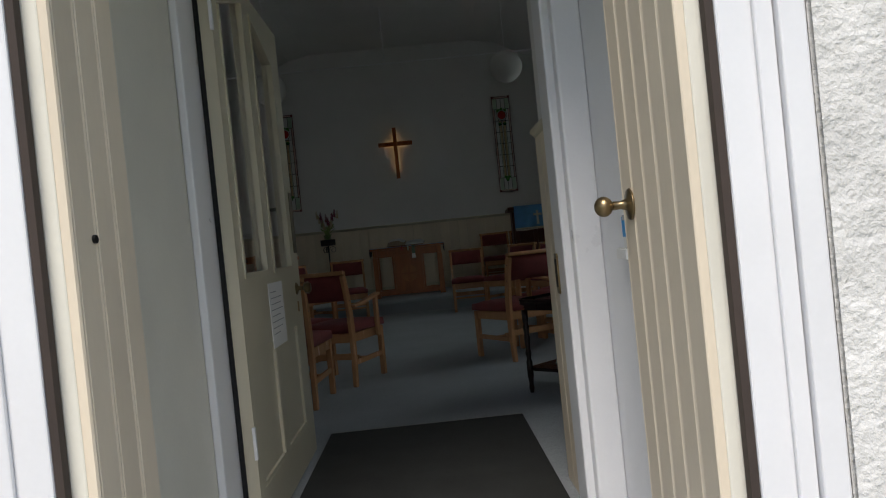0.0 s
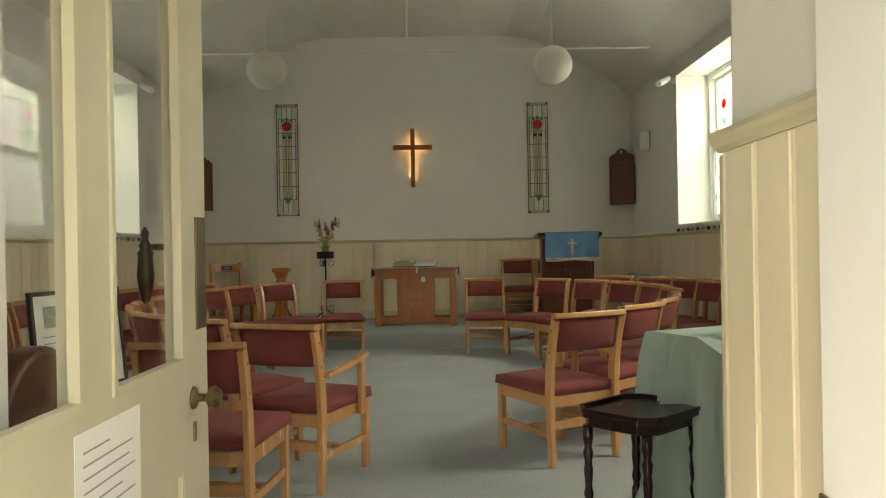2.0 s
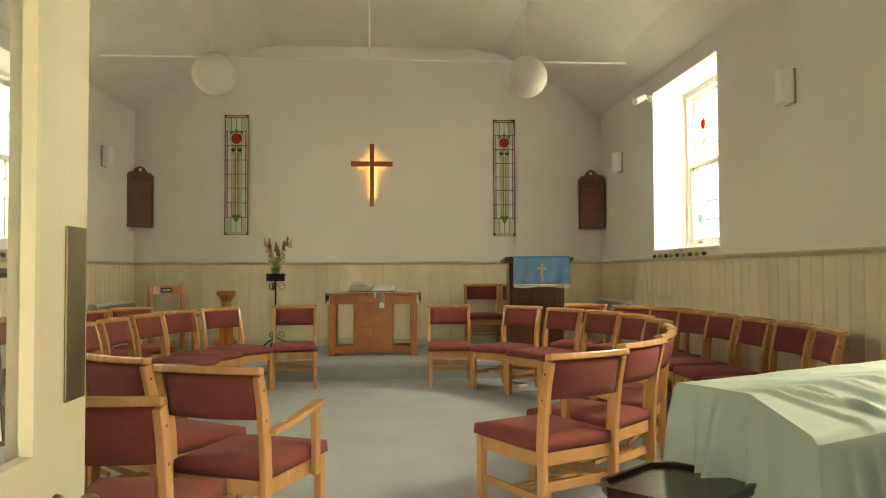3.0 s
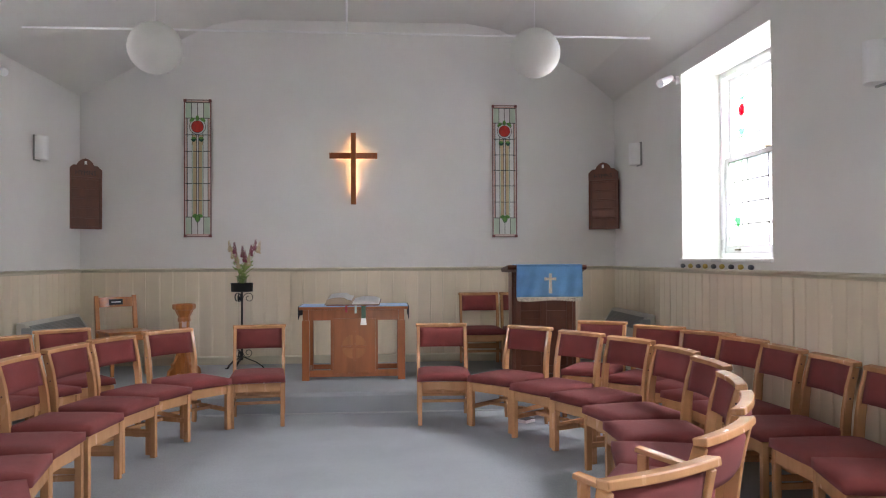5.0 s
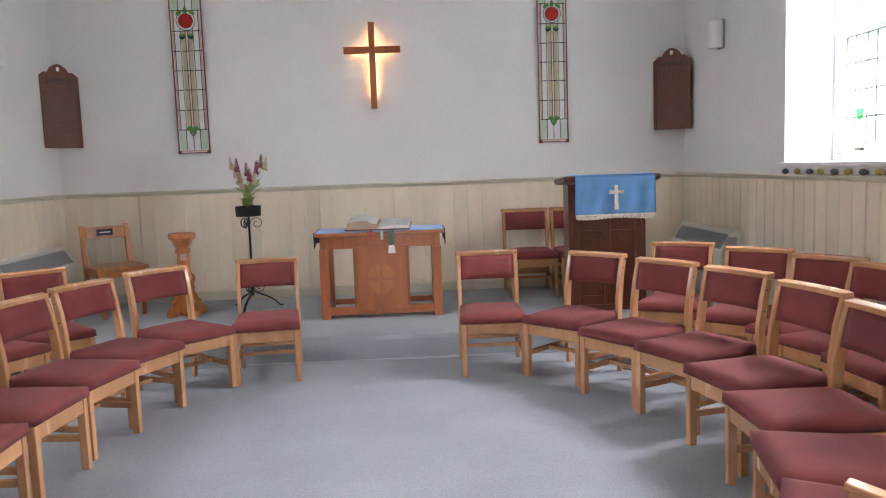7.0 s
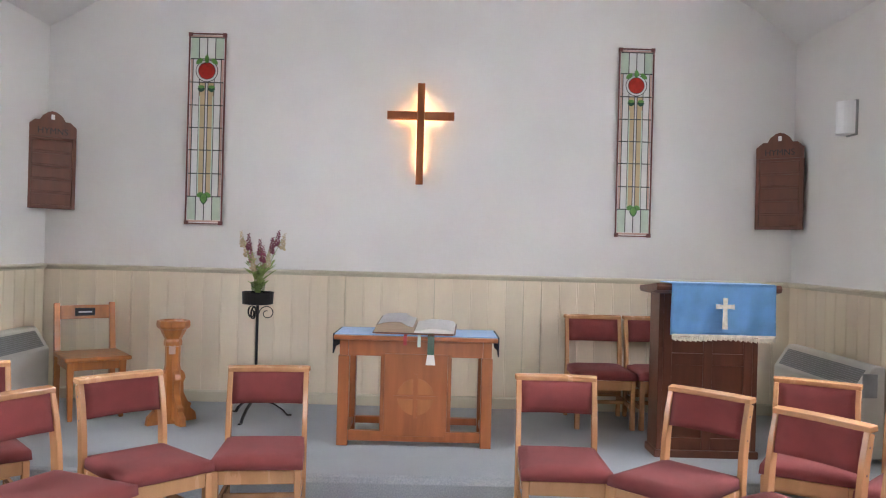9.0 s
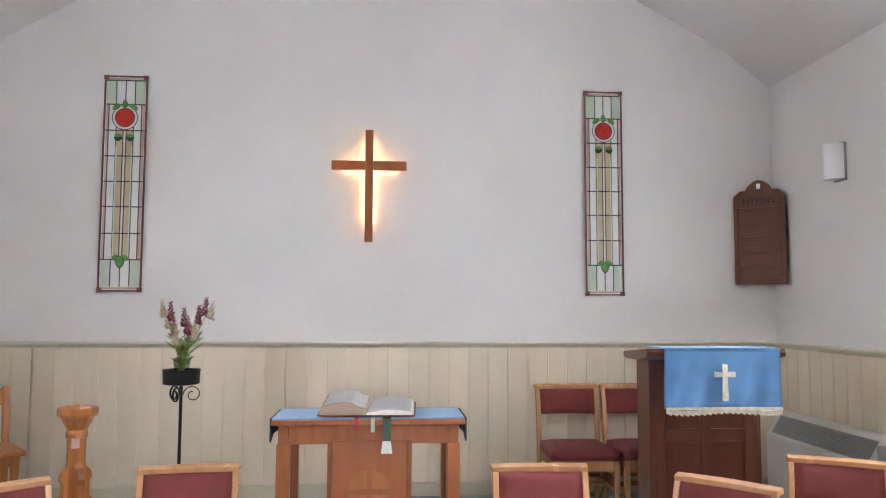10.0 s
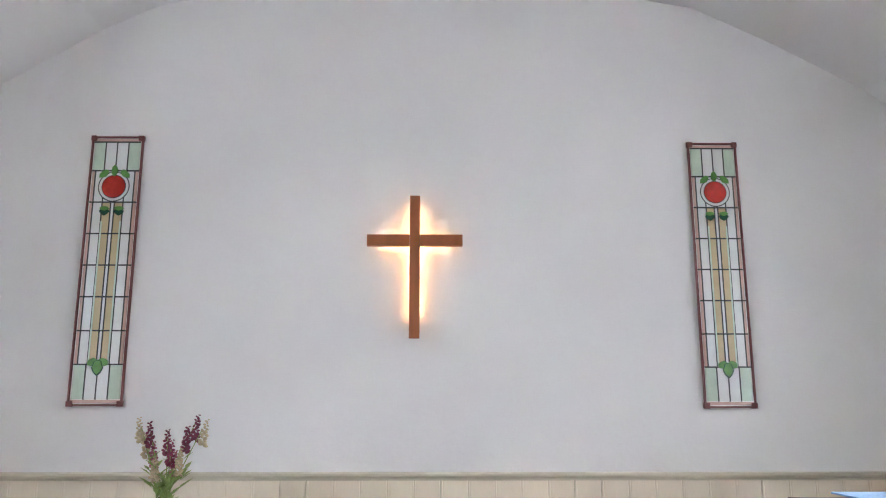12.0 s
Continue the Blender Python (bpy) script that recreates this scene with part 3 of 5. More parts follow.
def globe(x, y, z, r):
    root = thing("pendant_lamp", "round white paper lantern hanging from the ceiling", "pendant lamp", "paper lanterns", Matrix.Translation((x, y, z)))
    bm = bmesh.new()
    prof_g = []
    for k in range(0, 41):
        a = -math.pi / 2 + 0.16 + (math.pi - 0.32) * k / 40
        rr = r * (1 + (0.006 if k % 2 else -0.004))
        prof_g.append((rr * math.cos(a), rr * 0.97 * math.sin(a)))
    lathe(bm, prof_g, 36)
    part("shade", bm, SHADE, root, "ribbed white paper globe shade", smooth=True)
    bm = bmesh.new()
    sweep(bm, [(0, 0, r * 0.9), (0, 0, ZC - z + 0.01)], 0.004, 0.004, Vector((1, 0, 0)), 8)
    part("cord", bm, GLOSS, root, "white flex")
    bm = bmesh.new()
    lathe(bm, [(0.045, -0.035), (0.05, -0.02), (0.05, 0.0)], 20, (0, 0, ZC - z))
    part("ceiling_rose", bm, GLOSS, root)
    return root


globe(-1.70, 8.96, 3.138, 0.212)
globe(1.365, 8.955, 3.145, 0.210)


def sconce(x, y, z, sx):
    """A half-round white wall light on a grey back plate; sx: the way it faces."""
    root = thing("wall_light", "white half-round wall light on grey back plate", "wall light", "wall lights", Matrix.Translation((x, y, z)))
    part("back_plate", block(*sorted((0, sx * 0.022)), -0.065, 0.065, -0.13, 0.13, 0.004), GREY_PLASTIC, root, "grey back plate")
    bm = bmesh.new()
    n = 12
    out = [(sx * (0.024 + 0.105 * math.sin(math.pi * k / n)), -0.07 * math.cos(math.pi * k / n)) for k in range(n + 1)]
    prism(bm, out, -0.12, 0.12, "z")
    part("shade", bm, GLOSS, root, "white half-round shade")
    return root


for y, z in ((11.06, 2.60), (6.88, 2.557)):
    sconce(XR, y, z, -1)
sconce(XL, 10.85, 2.60, 1)


def spot(x, y, z, sx):
    root = thing("spotlight", "small white swivel spotlight on the wall", "spotlight", "spotlights", Matrix.Translation((x, y, z)))
    bm = bmesh.new()
    sweep(bm, [(0, 0, 0), (sx * 0.03, 0, 0)], 0.04, 0.04, Vector((0, 0, 1)), 16)
    part("base", bm, GLOSS, root)
    bm = bmesh.new()
    sweep(bm, [(sx * 0.03, 0, 0), (sx * 0.09, 0.0, 0.0)], 0.012, 0.012, Vector((0, 0, 1)), 10)
    part("arm", bm, GLOSS, root)
    bm = bmesh.new()
    sweep(bm, [(sx * 0.05, 0.05, 0.035), (sx * 0.12, -0.02, -0.005), (sx * 0.22, -0.11, -0.06)], (0.032, 0.036, 0.038), (0.032, 0.036, 0.038), Vector((0, 0, 1)), 16)
    part("lamp_head", bm, GLOSS, root, "white cylindrical lamp head", smooth=False)
    return root


spot(XR, 9.95, 3.17, -1)
spot(XL, 9.84, 3.17, 1)


# ---- doors ----
def outer_leaf(name, sx):
    """A boarded outer leaf, opened inward against the porch wall."""
    root = thing(name, "cream boarded outer door leaf standing open", "door", "outer door leaves", PORCH @ Matrix.Translation((sx * 0.536, 0.43, 0)), "structure")
    n, h = (5, 2.26) if sx > 0 else (3, 2.26)
    w = n * 0.092
    part("hinge_edge", block(*sorted((sx * 0.012, sx * 0.052)), 0, w, -0.004, h, 0.004), OFF_WHITE, root, "pale painted door edge")
    me = board_mesh(0.092, h)
    for i in range(n):
        if sx > 0:
            m = Matrix.Translation((0.012, w - i * 0.092, -0.004)) @ Matrix.Rotation(-math.pi / 2, 4, "Z")
        else:
            m = Matrix.Translation((-0.012, i * 0.092, -0.004)) @ Matrix.Rotation(math.pi / 2, 4, "Z")
        share("board", me, root, m)
    return root


right_leaf = outer_leaf("door_1", 1)
left_leaf = outer_leaf("door_2", -1)
bm = bmesh.new()
sweep(bm, [(-0.008, 0.385, 1.008), (-0.012, 0.385, 1.008), (-0.016, 0.385, 1.008), (-0.03, 0.385, 1.008), (-0.048, 0.385, 1.008)], (0.036, 0.034, 0.014, 0.009, 0.010), (0.036, 0.034, 0.014, 0.009, 0.010), Vector((0, 0, 1)), 20)
part("door_handle", bm, BRONZE, right_leaf, "aged brass knob stem and rose", smooth=True)
bm = bmesh.new()
bmesh.ops.create_uvsphere(bm, u_segments=24, v_segments=14, radius=0.023)
bmesh.ops.scale(bm, vec=(0.9, 1, 1), verts=bm.verts)
bmesh.ops.translate(bm, vec=(-0.068, 0.385, 1.008), verts=bm.verts)
part("knob", bm, BRONZE, right_leaf, "round aged brass knob", smooth=True)
bm = bmesh.new()
sweep(bm, [(0.004, 0.085, 1.035), (0.011, 0.085, 1.035)], 0.008, 0.009, Vector((0, 0, 1)), 14)
part("keyhole", bm, IRON, left_leaf, "small dark keyhole")

# inner glazed door, hinged on the west post and standing open into the chapel
D0, D1, DX, DT = 1.631, 2.835, -0.535, 0.042
inner = thing("door_3", "cream painted half-glazed inner door standing open", "door", kind="structure")
ps = ((1.715, 2.105), (2.232, 2.640))          # the two lights
zb, zt, zk = 0.908, 1.87, 1.99
bm = fresh((DX - DT, DX, D0, ps[0][0], 0.012, 2.06), (DX - DT, DX, ps[1][1], D1, 0.012, 2.06), (DX - DT, DX, ps[0][1], ps[1][0], zb, 2.06), (DX - DT, DX, ps[0][0], ps[1][1], 0.66, zb))
prism(bm, [(ps[0][0], zt), (ps[0][1], zk), (ps[0][1], 2.06), (ps[0][0], 2.06)], DX - DT, DX, "x")
prism(bm, [(ps[1][0], zk), (ps[1][1], zt), (ps[1][1], 2.06), (ps[1][0], 2.06)], DX - DT, DX, "x")
box(bm, DX - DT, DX, ps[0][0], ps[1][1], 0.012, 0.18)
box(bm, DX - DT, DX, 2.119, 2.194, 0.18, 0.66)
part("door_frame", bm, CREAM_PLAIN, inner, "cream gloss stiles and rails")
for a, b in ((ps[0][0], 2.119), (2.194, ps[1][1])):
    part("panel", block(DX - DT + 0.012, DX - 0.012, a, b, 0.18, 0.66, 0), CREAM_PLAIN, inner, "sunk cream lower panel")
    bm = fresh((DX - 0.012, DX - 0.001, a, a + 0.014, 0.18, 0.66), (DX - 0.012, DX - 0.001, b - 0.014, b, 0.18, 0.66), (DX - 0.012, DX - 0.001, a + 0.014, b - 0.014, 0.18, 0.194), (DX - 0.012, DX - 0.001, a + 0.014, b - 0.014, 0.646, 0.66))
    part("panel_bead", bm, CREAM_PLAIN, inner)
for i, (a, b) in enumerate(ps):
    za, zc = (zt, zk) if i == 0 else (zk, zt)
    bm = bmesh.new()
    prism(bm, [(a + 0.002, zb + 0.002), (b - 0.002, zb + 0.002), (b - 0.002, zc - 0.003), (a + 0.002, za - 0.003)], DX - DT / 2 - 0.002, DX - DT / 2 + 0.002, "x")
    g = part("pane", bm, DOOR_GLASS, inner, "clear glass pane")
    g.visible_shadow = False
    bm = fresh((DX - 0.016, DX + 0.006, a, a + 0.016, zb, za - 0.004), (DX - 0.016, DX + 0.006, b - 0.016, b, zb, zc - 0.004), (DX - 0.016, DX + 0.006, a + 0.016, b - 0.016, zb, zb + 0.018))
    part("glazing_bead", bm, CREAM_PLAIN, inner)
part("finger_plate", block(DX, DX + 0.004, 2.743, 2.823, 0.985, 1.278, 0.0015), PEWTER, inner, "dull bronze finger plate")
bm = bmesh.new()
sweep(bm, [(DX + 0.0005, 2.715, 0.815), (DX + 0.006, 2.715, 0.815), (DX + 0.012, 2.715, 0.815), (DX + 0.034, 2.715, 0.815)], (0.030, 0.028, 0.011, 0.010), (0.030, 0.028, 0.011, 0.010), Vector((0, 0, 1)), 20)
part("door_handle", bm, BRONZE, inner, "aged brass rose and stem", smooth=True)
bm = bmesh.new()
sweep(bm, [(DX + 0.034, 2.715, 0.815), (DX + 0.042, 2.715, 0.815), (DX + 0.058, 2.715, 0.815), (DX + 0.07, 2.715, 0.815)], (0.012, 0.027, 0.031, 0.020), (0.012, 0.027, 0.031, 0.020), Vector((0, 0, 1)), 8)
part("knob", bm, BRONZE, inner, "faceted aged brass knob")
part("keyhole_cover", block(DX, DX + 0.006, 2.707, 2.723, 0.705, 0.755, 0.002), BRONZE, inner)
# turned pull on the chapel side, seen through the glass
bm = bmesh.new()
lathe(bm, [(0.005, 0.0), (0.011, 0.008), (0.018, 0.042), (0.021, 0.072), (0.017, 0.112), (0.020, 0.126), (0.012, 0.134), (0.016, 0.144), (0.010, 0.155), (0.007, 0.161), (0.011, 0.173), (0.003, 0.19)], 16, (DX - DT - 0.055, 2.665, 1.06))
part("pull_grip", bm, DARK_BRONZE, inner, "dark bronze turned pull handle", smooth=True)
bm = bmesh.new()
sweep(bm, [(DX - DT - 0.055, 2.665, 1.20), (DX - DT - 0.055, 2.715, 1.20), (DX - DT, 2.715, 1.20)], 0.008, 0.008, Vector((0, 0, 1)), 8)
part("pull_arm", bm, DARK_BRONZE, inner)
for z in (0.3, 1.75):
    part("hinge", block(DX - 0.006, DX + 0.005, D0 - 0.012, D0 + 0.004, z, z + 0.11, 0.002), GLOSS, inner, "painted butt hinge")

notice = tagged(part("paper_notice", block(DX + 0.0005, DX + 0.002, 2.074, 2.361, 0.612, 0.871, 0), PAPER), "white printed paper notice stuck on the cream door", "notice")
for i in range(8):
    L = (0.12, 0.24, 0.22, 0.25, 0.18, 0.25, 0.21, 0.14)[i]
    part("text_line", fresh((DX + 0.002, DX + 0.0026, 2.105, 2.105 + L * 0.9, 0.832 - i * 0.024, 0.8355 - i * 0.024)), GREY_PLASTIC, notice, "unreadable grey text line")
leaf = tagged(part("leaflet", block(0.649, 0.6555, 1.08, 1.155, 0.90, 0.985, 0.002), PAPER), "blue and white leaflet fixed on the porch wall", "leaflet")
part("blue_print", fresh((0.6475, 0.6488, 1.08, 1.155, 0.93, 0.985)), BLUE_INK, leaf, "blue printed half")
part("clip", block(0.641, 0.6475, 1.11, 1.125, 0.975, 0.99, 0.002), GREY_PLASTIC, leaf)
part("holder", block(0.629, 0.6555, 1.07, 1.17, 0.87, 0.899, 0.003), PAPER, leaf, "white leaflet holder")

doormat = tagged(part("doormat", block(-0.50, 0.525, 1.68, 3.12, 0.0, 0.012, 0.004), MAT_DARK), "dark ribbed doormat lying inside the doorway", "doormat")
part("mat_edge", block(-0.50, 0.525, 3.121, 3.14, 0.0, 0.010, 0.002), material("pale mat trim", (0.4, 0.4, 0.38), 0.4, 0.1, 8, metal=0.5), doormat, "pale metal edge strip")


# ---- chairs ----
def bowed(bm, w, y, z0, z1, thick, bow, tilt, cols=8, rows=5, puff=0.010):
    """A padded bowed cushion: front and back sheets with rounded rims."""
    grid = {}
    for face in (0, 1):
        for j in range(rows + 1):
            for i in range(cols + 1):
                u, v = i / cols * 2 - 1, j / rows * 2 - 1
                e = (1 - abs(u) ** 6) * (1 - abs(v) ** 4)
                x = u * w / 2
                z = z0 + (v + 1) / 2 * (z1 - z0)
                yy = y + bow * (1 - u * u) + tilt * (z - z0) + (1 if face else -1) * (thick * 0.28 + (thick * 0.22 + puff) * e)
                grid[face, i, j] = bm.verts.new((x, yy, z))
    for j in range(rows):
        for i in range(cols):
            bm.faces.new((grid[0, i, j], grid[0, i + 1, j], grid[0, i + 1, j + 1], grid[0, i, j + 1]))
            bm.faces.new((grid[1, i, j], grid[1, i, j + 1], grid[1, i + 1, j + 1], grid[1, i + 1, j]))
    rim = [(i, 0) for i in range(cols)] + [(cols, j) for j in range(rows)] + [(i, rows) for i in range(cols, 0, -1)] + [(0, j) for j in range(rows, 0, -1)]
    for k in range(len(rim)):
        a, b = rim[k], rim[(k + 1) % len(rim)]
        bm.faces.new((grid[0, a[0], a[1]], grid[1, a[0], a[1]], grid[1, b[0], b[1]], grid[0, b[0], b[1]]))
    bmesh.ops.recalc_face_normals(bm, faces=list(bm.faces))
    return bm


def seat_pad(bm, w0, w1, y0, y1, z0, z1, cols=8, rows=8):
    """A slightly domed seat, wider in front, with rounded edges."""
    top = {}
    low = {}
    for j in range(rows + 1):
        for i in range(cols + 1):
            u, v = i / cols * 2 - 1, j / rows * 2 - 1
            w = w0 + (w1 - w0) * (v + 1) / 2
            e = max(0, (1 - abs(u) ** 8) * (1 - abs(v) ** 8))
            y = y0 + (v + 1) / 2 * (y1 - y0)
            top[i, j] = bm.verts.new((u * w / 2 * (0.975 + 0.025 * e), y, z1 - 0.016 + 0.016 * e ** 0.5 + 0.006 * (1 - u * u) * (1 - v * v)))
            low[i, j] = bm.verts.new((u * w / 2, y, z0 + 0.5 * (1 - e) * 0.012))
    for j in range(rows):
        for i in range(cols):
            bm.faces.new((top[i, j], top[i + 1, j], top[i + 1, j + 1], top[i, j + 1]))
            bm.faces.new((low[i, j], low[i, j + 1], low[i + 1, j + 1], low[i + 1, j]))
    rim = [(i, 0) for i in range(cols)] + [(cols, j) for j in range(rows)] + [(i, rows) for i in range(cols, 0, -1)] + [(0, j) for j in range(rows, 0, -1)]
    for k in range(len(rim)):
        a, b = rim[k], rim[(k + 1) % len(rim)]
        bm.faces.new((low[a], low[b], top[b], top[a]))
    bmesh.ops.recalc_face_normals(bm, faces=list(bm.faces))
    return bm


CHAIR_H = 0.83


def chair(arms=(), label="light beech stacking chair with burgundy upholstery", group="beech chairs"):
    root = thing("armchair" if arms else "chair", label, "armchair" if arms else "chair", group)
    bm = bmesh.new()
    seat_pad(bm, 0.478, 0.445, -0.335, 0.185, 0.378, 0.450)
    part("seat", bm, FABRIC, root, "burgundy fabric seat pad", smooth=True)
    bm = bmesh.new()
    bowed(bm, 0.408, 0.204, 0.622, 0.806, 0.042, 0.026, 0.20)
    part("backrest", bm, FABRIC, root, "burgundy fabric back pad", smooth=True)
    for sx in (-1, 1):
        part("leg", block(sx * 0.212 - 0.018, sx * 0.212 + 0.018, -0.325, -0.282, 0, 0.377, 0.005), BEECH, root)
        bm = bmesh.new()
        path = [(sx * 0.219, 0.200, 0.0), (sx * 0.219, 0.186, 0.2), (sx * 0.219, 0.182, 0.40), (sx * 0.219, 0.192, 0.54), (sx * 0.219, 0.214, 0.68), (sx * 0.219, 0.246, CHAIR_H - 0.03)]
        sweep(bm, path, 0.015, (0.020, 0.024, 0.028, 0.028, 0.026, 0.023))
        soft(bm, 0.004, 1)
        part("leg", bm, BEECH, root)
        part("seat_rail", block(sx * 0.212 - 0.011, sx * 0.212 + 0.011, -0.281, 0.155, 0.315, 0.377, 0.003), BEECH, root)
        part("stretcher", block(sx * 0.212 - 0.010, sx * 0.212 + 0.010, -0.281, 0.160, 0.150, 0.185, 0.003), BEECH, root)
        for z in (0.62, 0.74):
            yy = 0.192 + (z - 0.54) * 0.17
            bm = bmesh.new()
            sweep(bm, [(sx * 0.2335, yy, z), (sx * 0.2355, yy, z)], 0.006, 0.006, Vector((0, 0, 1)), 8)
            part("screw_plug", bm, MAHOGANY, root, "dark screw cover")
    part("seat_rail", block(-0.193, 0.193, -0.320, -0.298, 0.305, 0.377, 0.003), BEECH, root)
    part("seat_rail", block(-0.200, 0.200, 0.160, 0.180, 0.315, 0.377, 0.003), BEECH, root)
    part("stretcher", block(-0.201, 0.201, -0.080, -0.055, 0.155, 0.180, 0.003), BEECH, root)
    part("book_rail", block(-0.201, 0.201, 0.150, 0.165, 0.190, 0.235, 0.003), BEECH, root)
    part("book_rail", block(-0.201, 0.201, 0.060, 0.075, 0.188, 0.21, 0.003), BEECH, root)
    # top rail, bowed, with a rounded nose
    bm = bmesh.new()
    n = 8
    pts = []
    for i in range(n + 1):
        u = i / n * 2 - 1
        pts.append((u * 0.238, 0.250 + 0.022 * (1 - u * u), CHAIR_H - 0.012))
    sweep(bm, pts, 0.029, 0.015, Vector((0, 1, 0.12)))
    soft(bm, 0.006, 2)
    part("top_rail", bm, BEECH, root, "polished beech top rail")
    for sx in arms:
        bm = bmesh.new()
        sweep(bm, [(sx * 0.248, 0.185, 0.575), (sx * 0.252, 0.05, 0.588), (sx * 0.256, -0.12, 0.612), (sx * 0.256, -0.225, 0.630)], (0.020, 0.022, 0.026, 0.024), 0.011, Vector((1, 0, 0)))
        soft(bm, 0.005, 2)
        part("arm", bm, BEECH, root, "sloping beech arm")
        part("arm_post", block(sx * 0.248 - 0.014, sx * 0.248 + 0.014, -0.215, -0.170, 0.315, 0.612, 0.005), BEECH, root)
    return root


def place(bx, by, facing, z=0.0):
    """The pose of a chair by its top rail's middle and the way it faces."""
    f = radians(facing)
    return pose(bx + 0.255 * math.cos(f), by + 0.255 * math.sin(f), z, 0, 0, facing + 90)


plain = chair()
both = chair((-1, 1), "light beech armchair with burgundy upholstery", "beech armchairs")
one = chair((-1,), "light beech armchair with burgundy upholstery", "beech armchairs")
RING = [
    (0.651, 9.914, -92), (1.418, 9.52, -137), (1.741, 8.962, -147), (1.984, 8.43, -155), (2.083, 7.765, -168), (2.045, 7.142, 180), (1.875, 6.51, 167), (1.655, 5.93, 150),
    (-1.048, 9.985, -83), (-1.775, 9.60, -43), (-2.05, 9.00, -25), (-2.17, 8.41, -13), (-2.23, 7.80, -6), (-2.245, 7.18, 0), (-2.165, 6.56, 12), (-1.975, 5.955, 27), (-1.667, 5.396, 43), (-1.241, 4.963, 55), (-0.905, 3.80, 84),
]
OUTER = [
    (2.21, 9.96, -120), (2.568, 9.40, -134), (2.775, 8.85, -145), (2.835, 8.345, -163), (2.845, 7.78, -175), (2.85, 7.20, 180), (2.84, 6.62, 180), (2.775, 6.085, 167),
    (-2.745, 9.79, -50), (-2.94, 9.14, -28), (-3.075, 8.54, -12), (-3.16, 7.98, -4), (-3.20, 7.44, 0), (-3.22, 6.90, 0), (-3.21, 6.36, 2), (-3.18, 5.82, 6),
]
BEHIND = [(1.25, 11.86, -90), (1.745, 11.86, -90)]
for i, c in enumerate(RING):
    m = place(*c)
    if i == 0:
        plain.matrix_basis = m
    else:
        copy_thing(plain, m)
for c in OUTER:
    tagged(copy_thing(plain, place(*c)), "light beech chair with burgundy upholstery near the wall", group="outer row of chairs")
for c in BEHIND:
    tagged(copy_thing(plain, place(*c, DAIS_Z)), "light beech chair with burgundy upholstery behind the lectern", group="chairs on the platform")
both.matrix_basis = place(1.34, 5.41, 135)
one.matrix_basis = place(-0.716, 4.52, 69)
copy_thing(one, place(0.912, 4.91, 118))
for bx, by in ((1.35, 8.95), (1.05, 9.15)):
    bk = tagged(part("hymn_book", block(-0.065, 0.065, -0.09, 0.09, 0.0, 0.028, 0.003), PAPER), "pale hymn book lying beneath a beech chair", "book", "hymn books under chairs")
    bk.matrix_basis = pose(bx + 0.28, by + 0.28, 0.002, 0, 0, 40)
    part("cover", block(-0.067, 0.067, -0.092, 0.092, 0.0285, 0.031, 0.001), INK, bk, "dark cover")


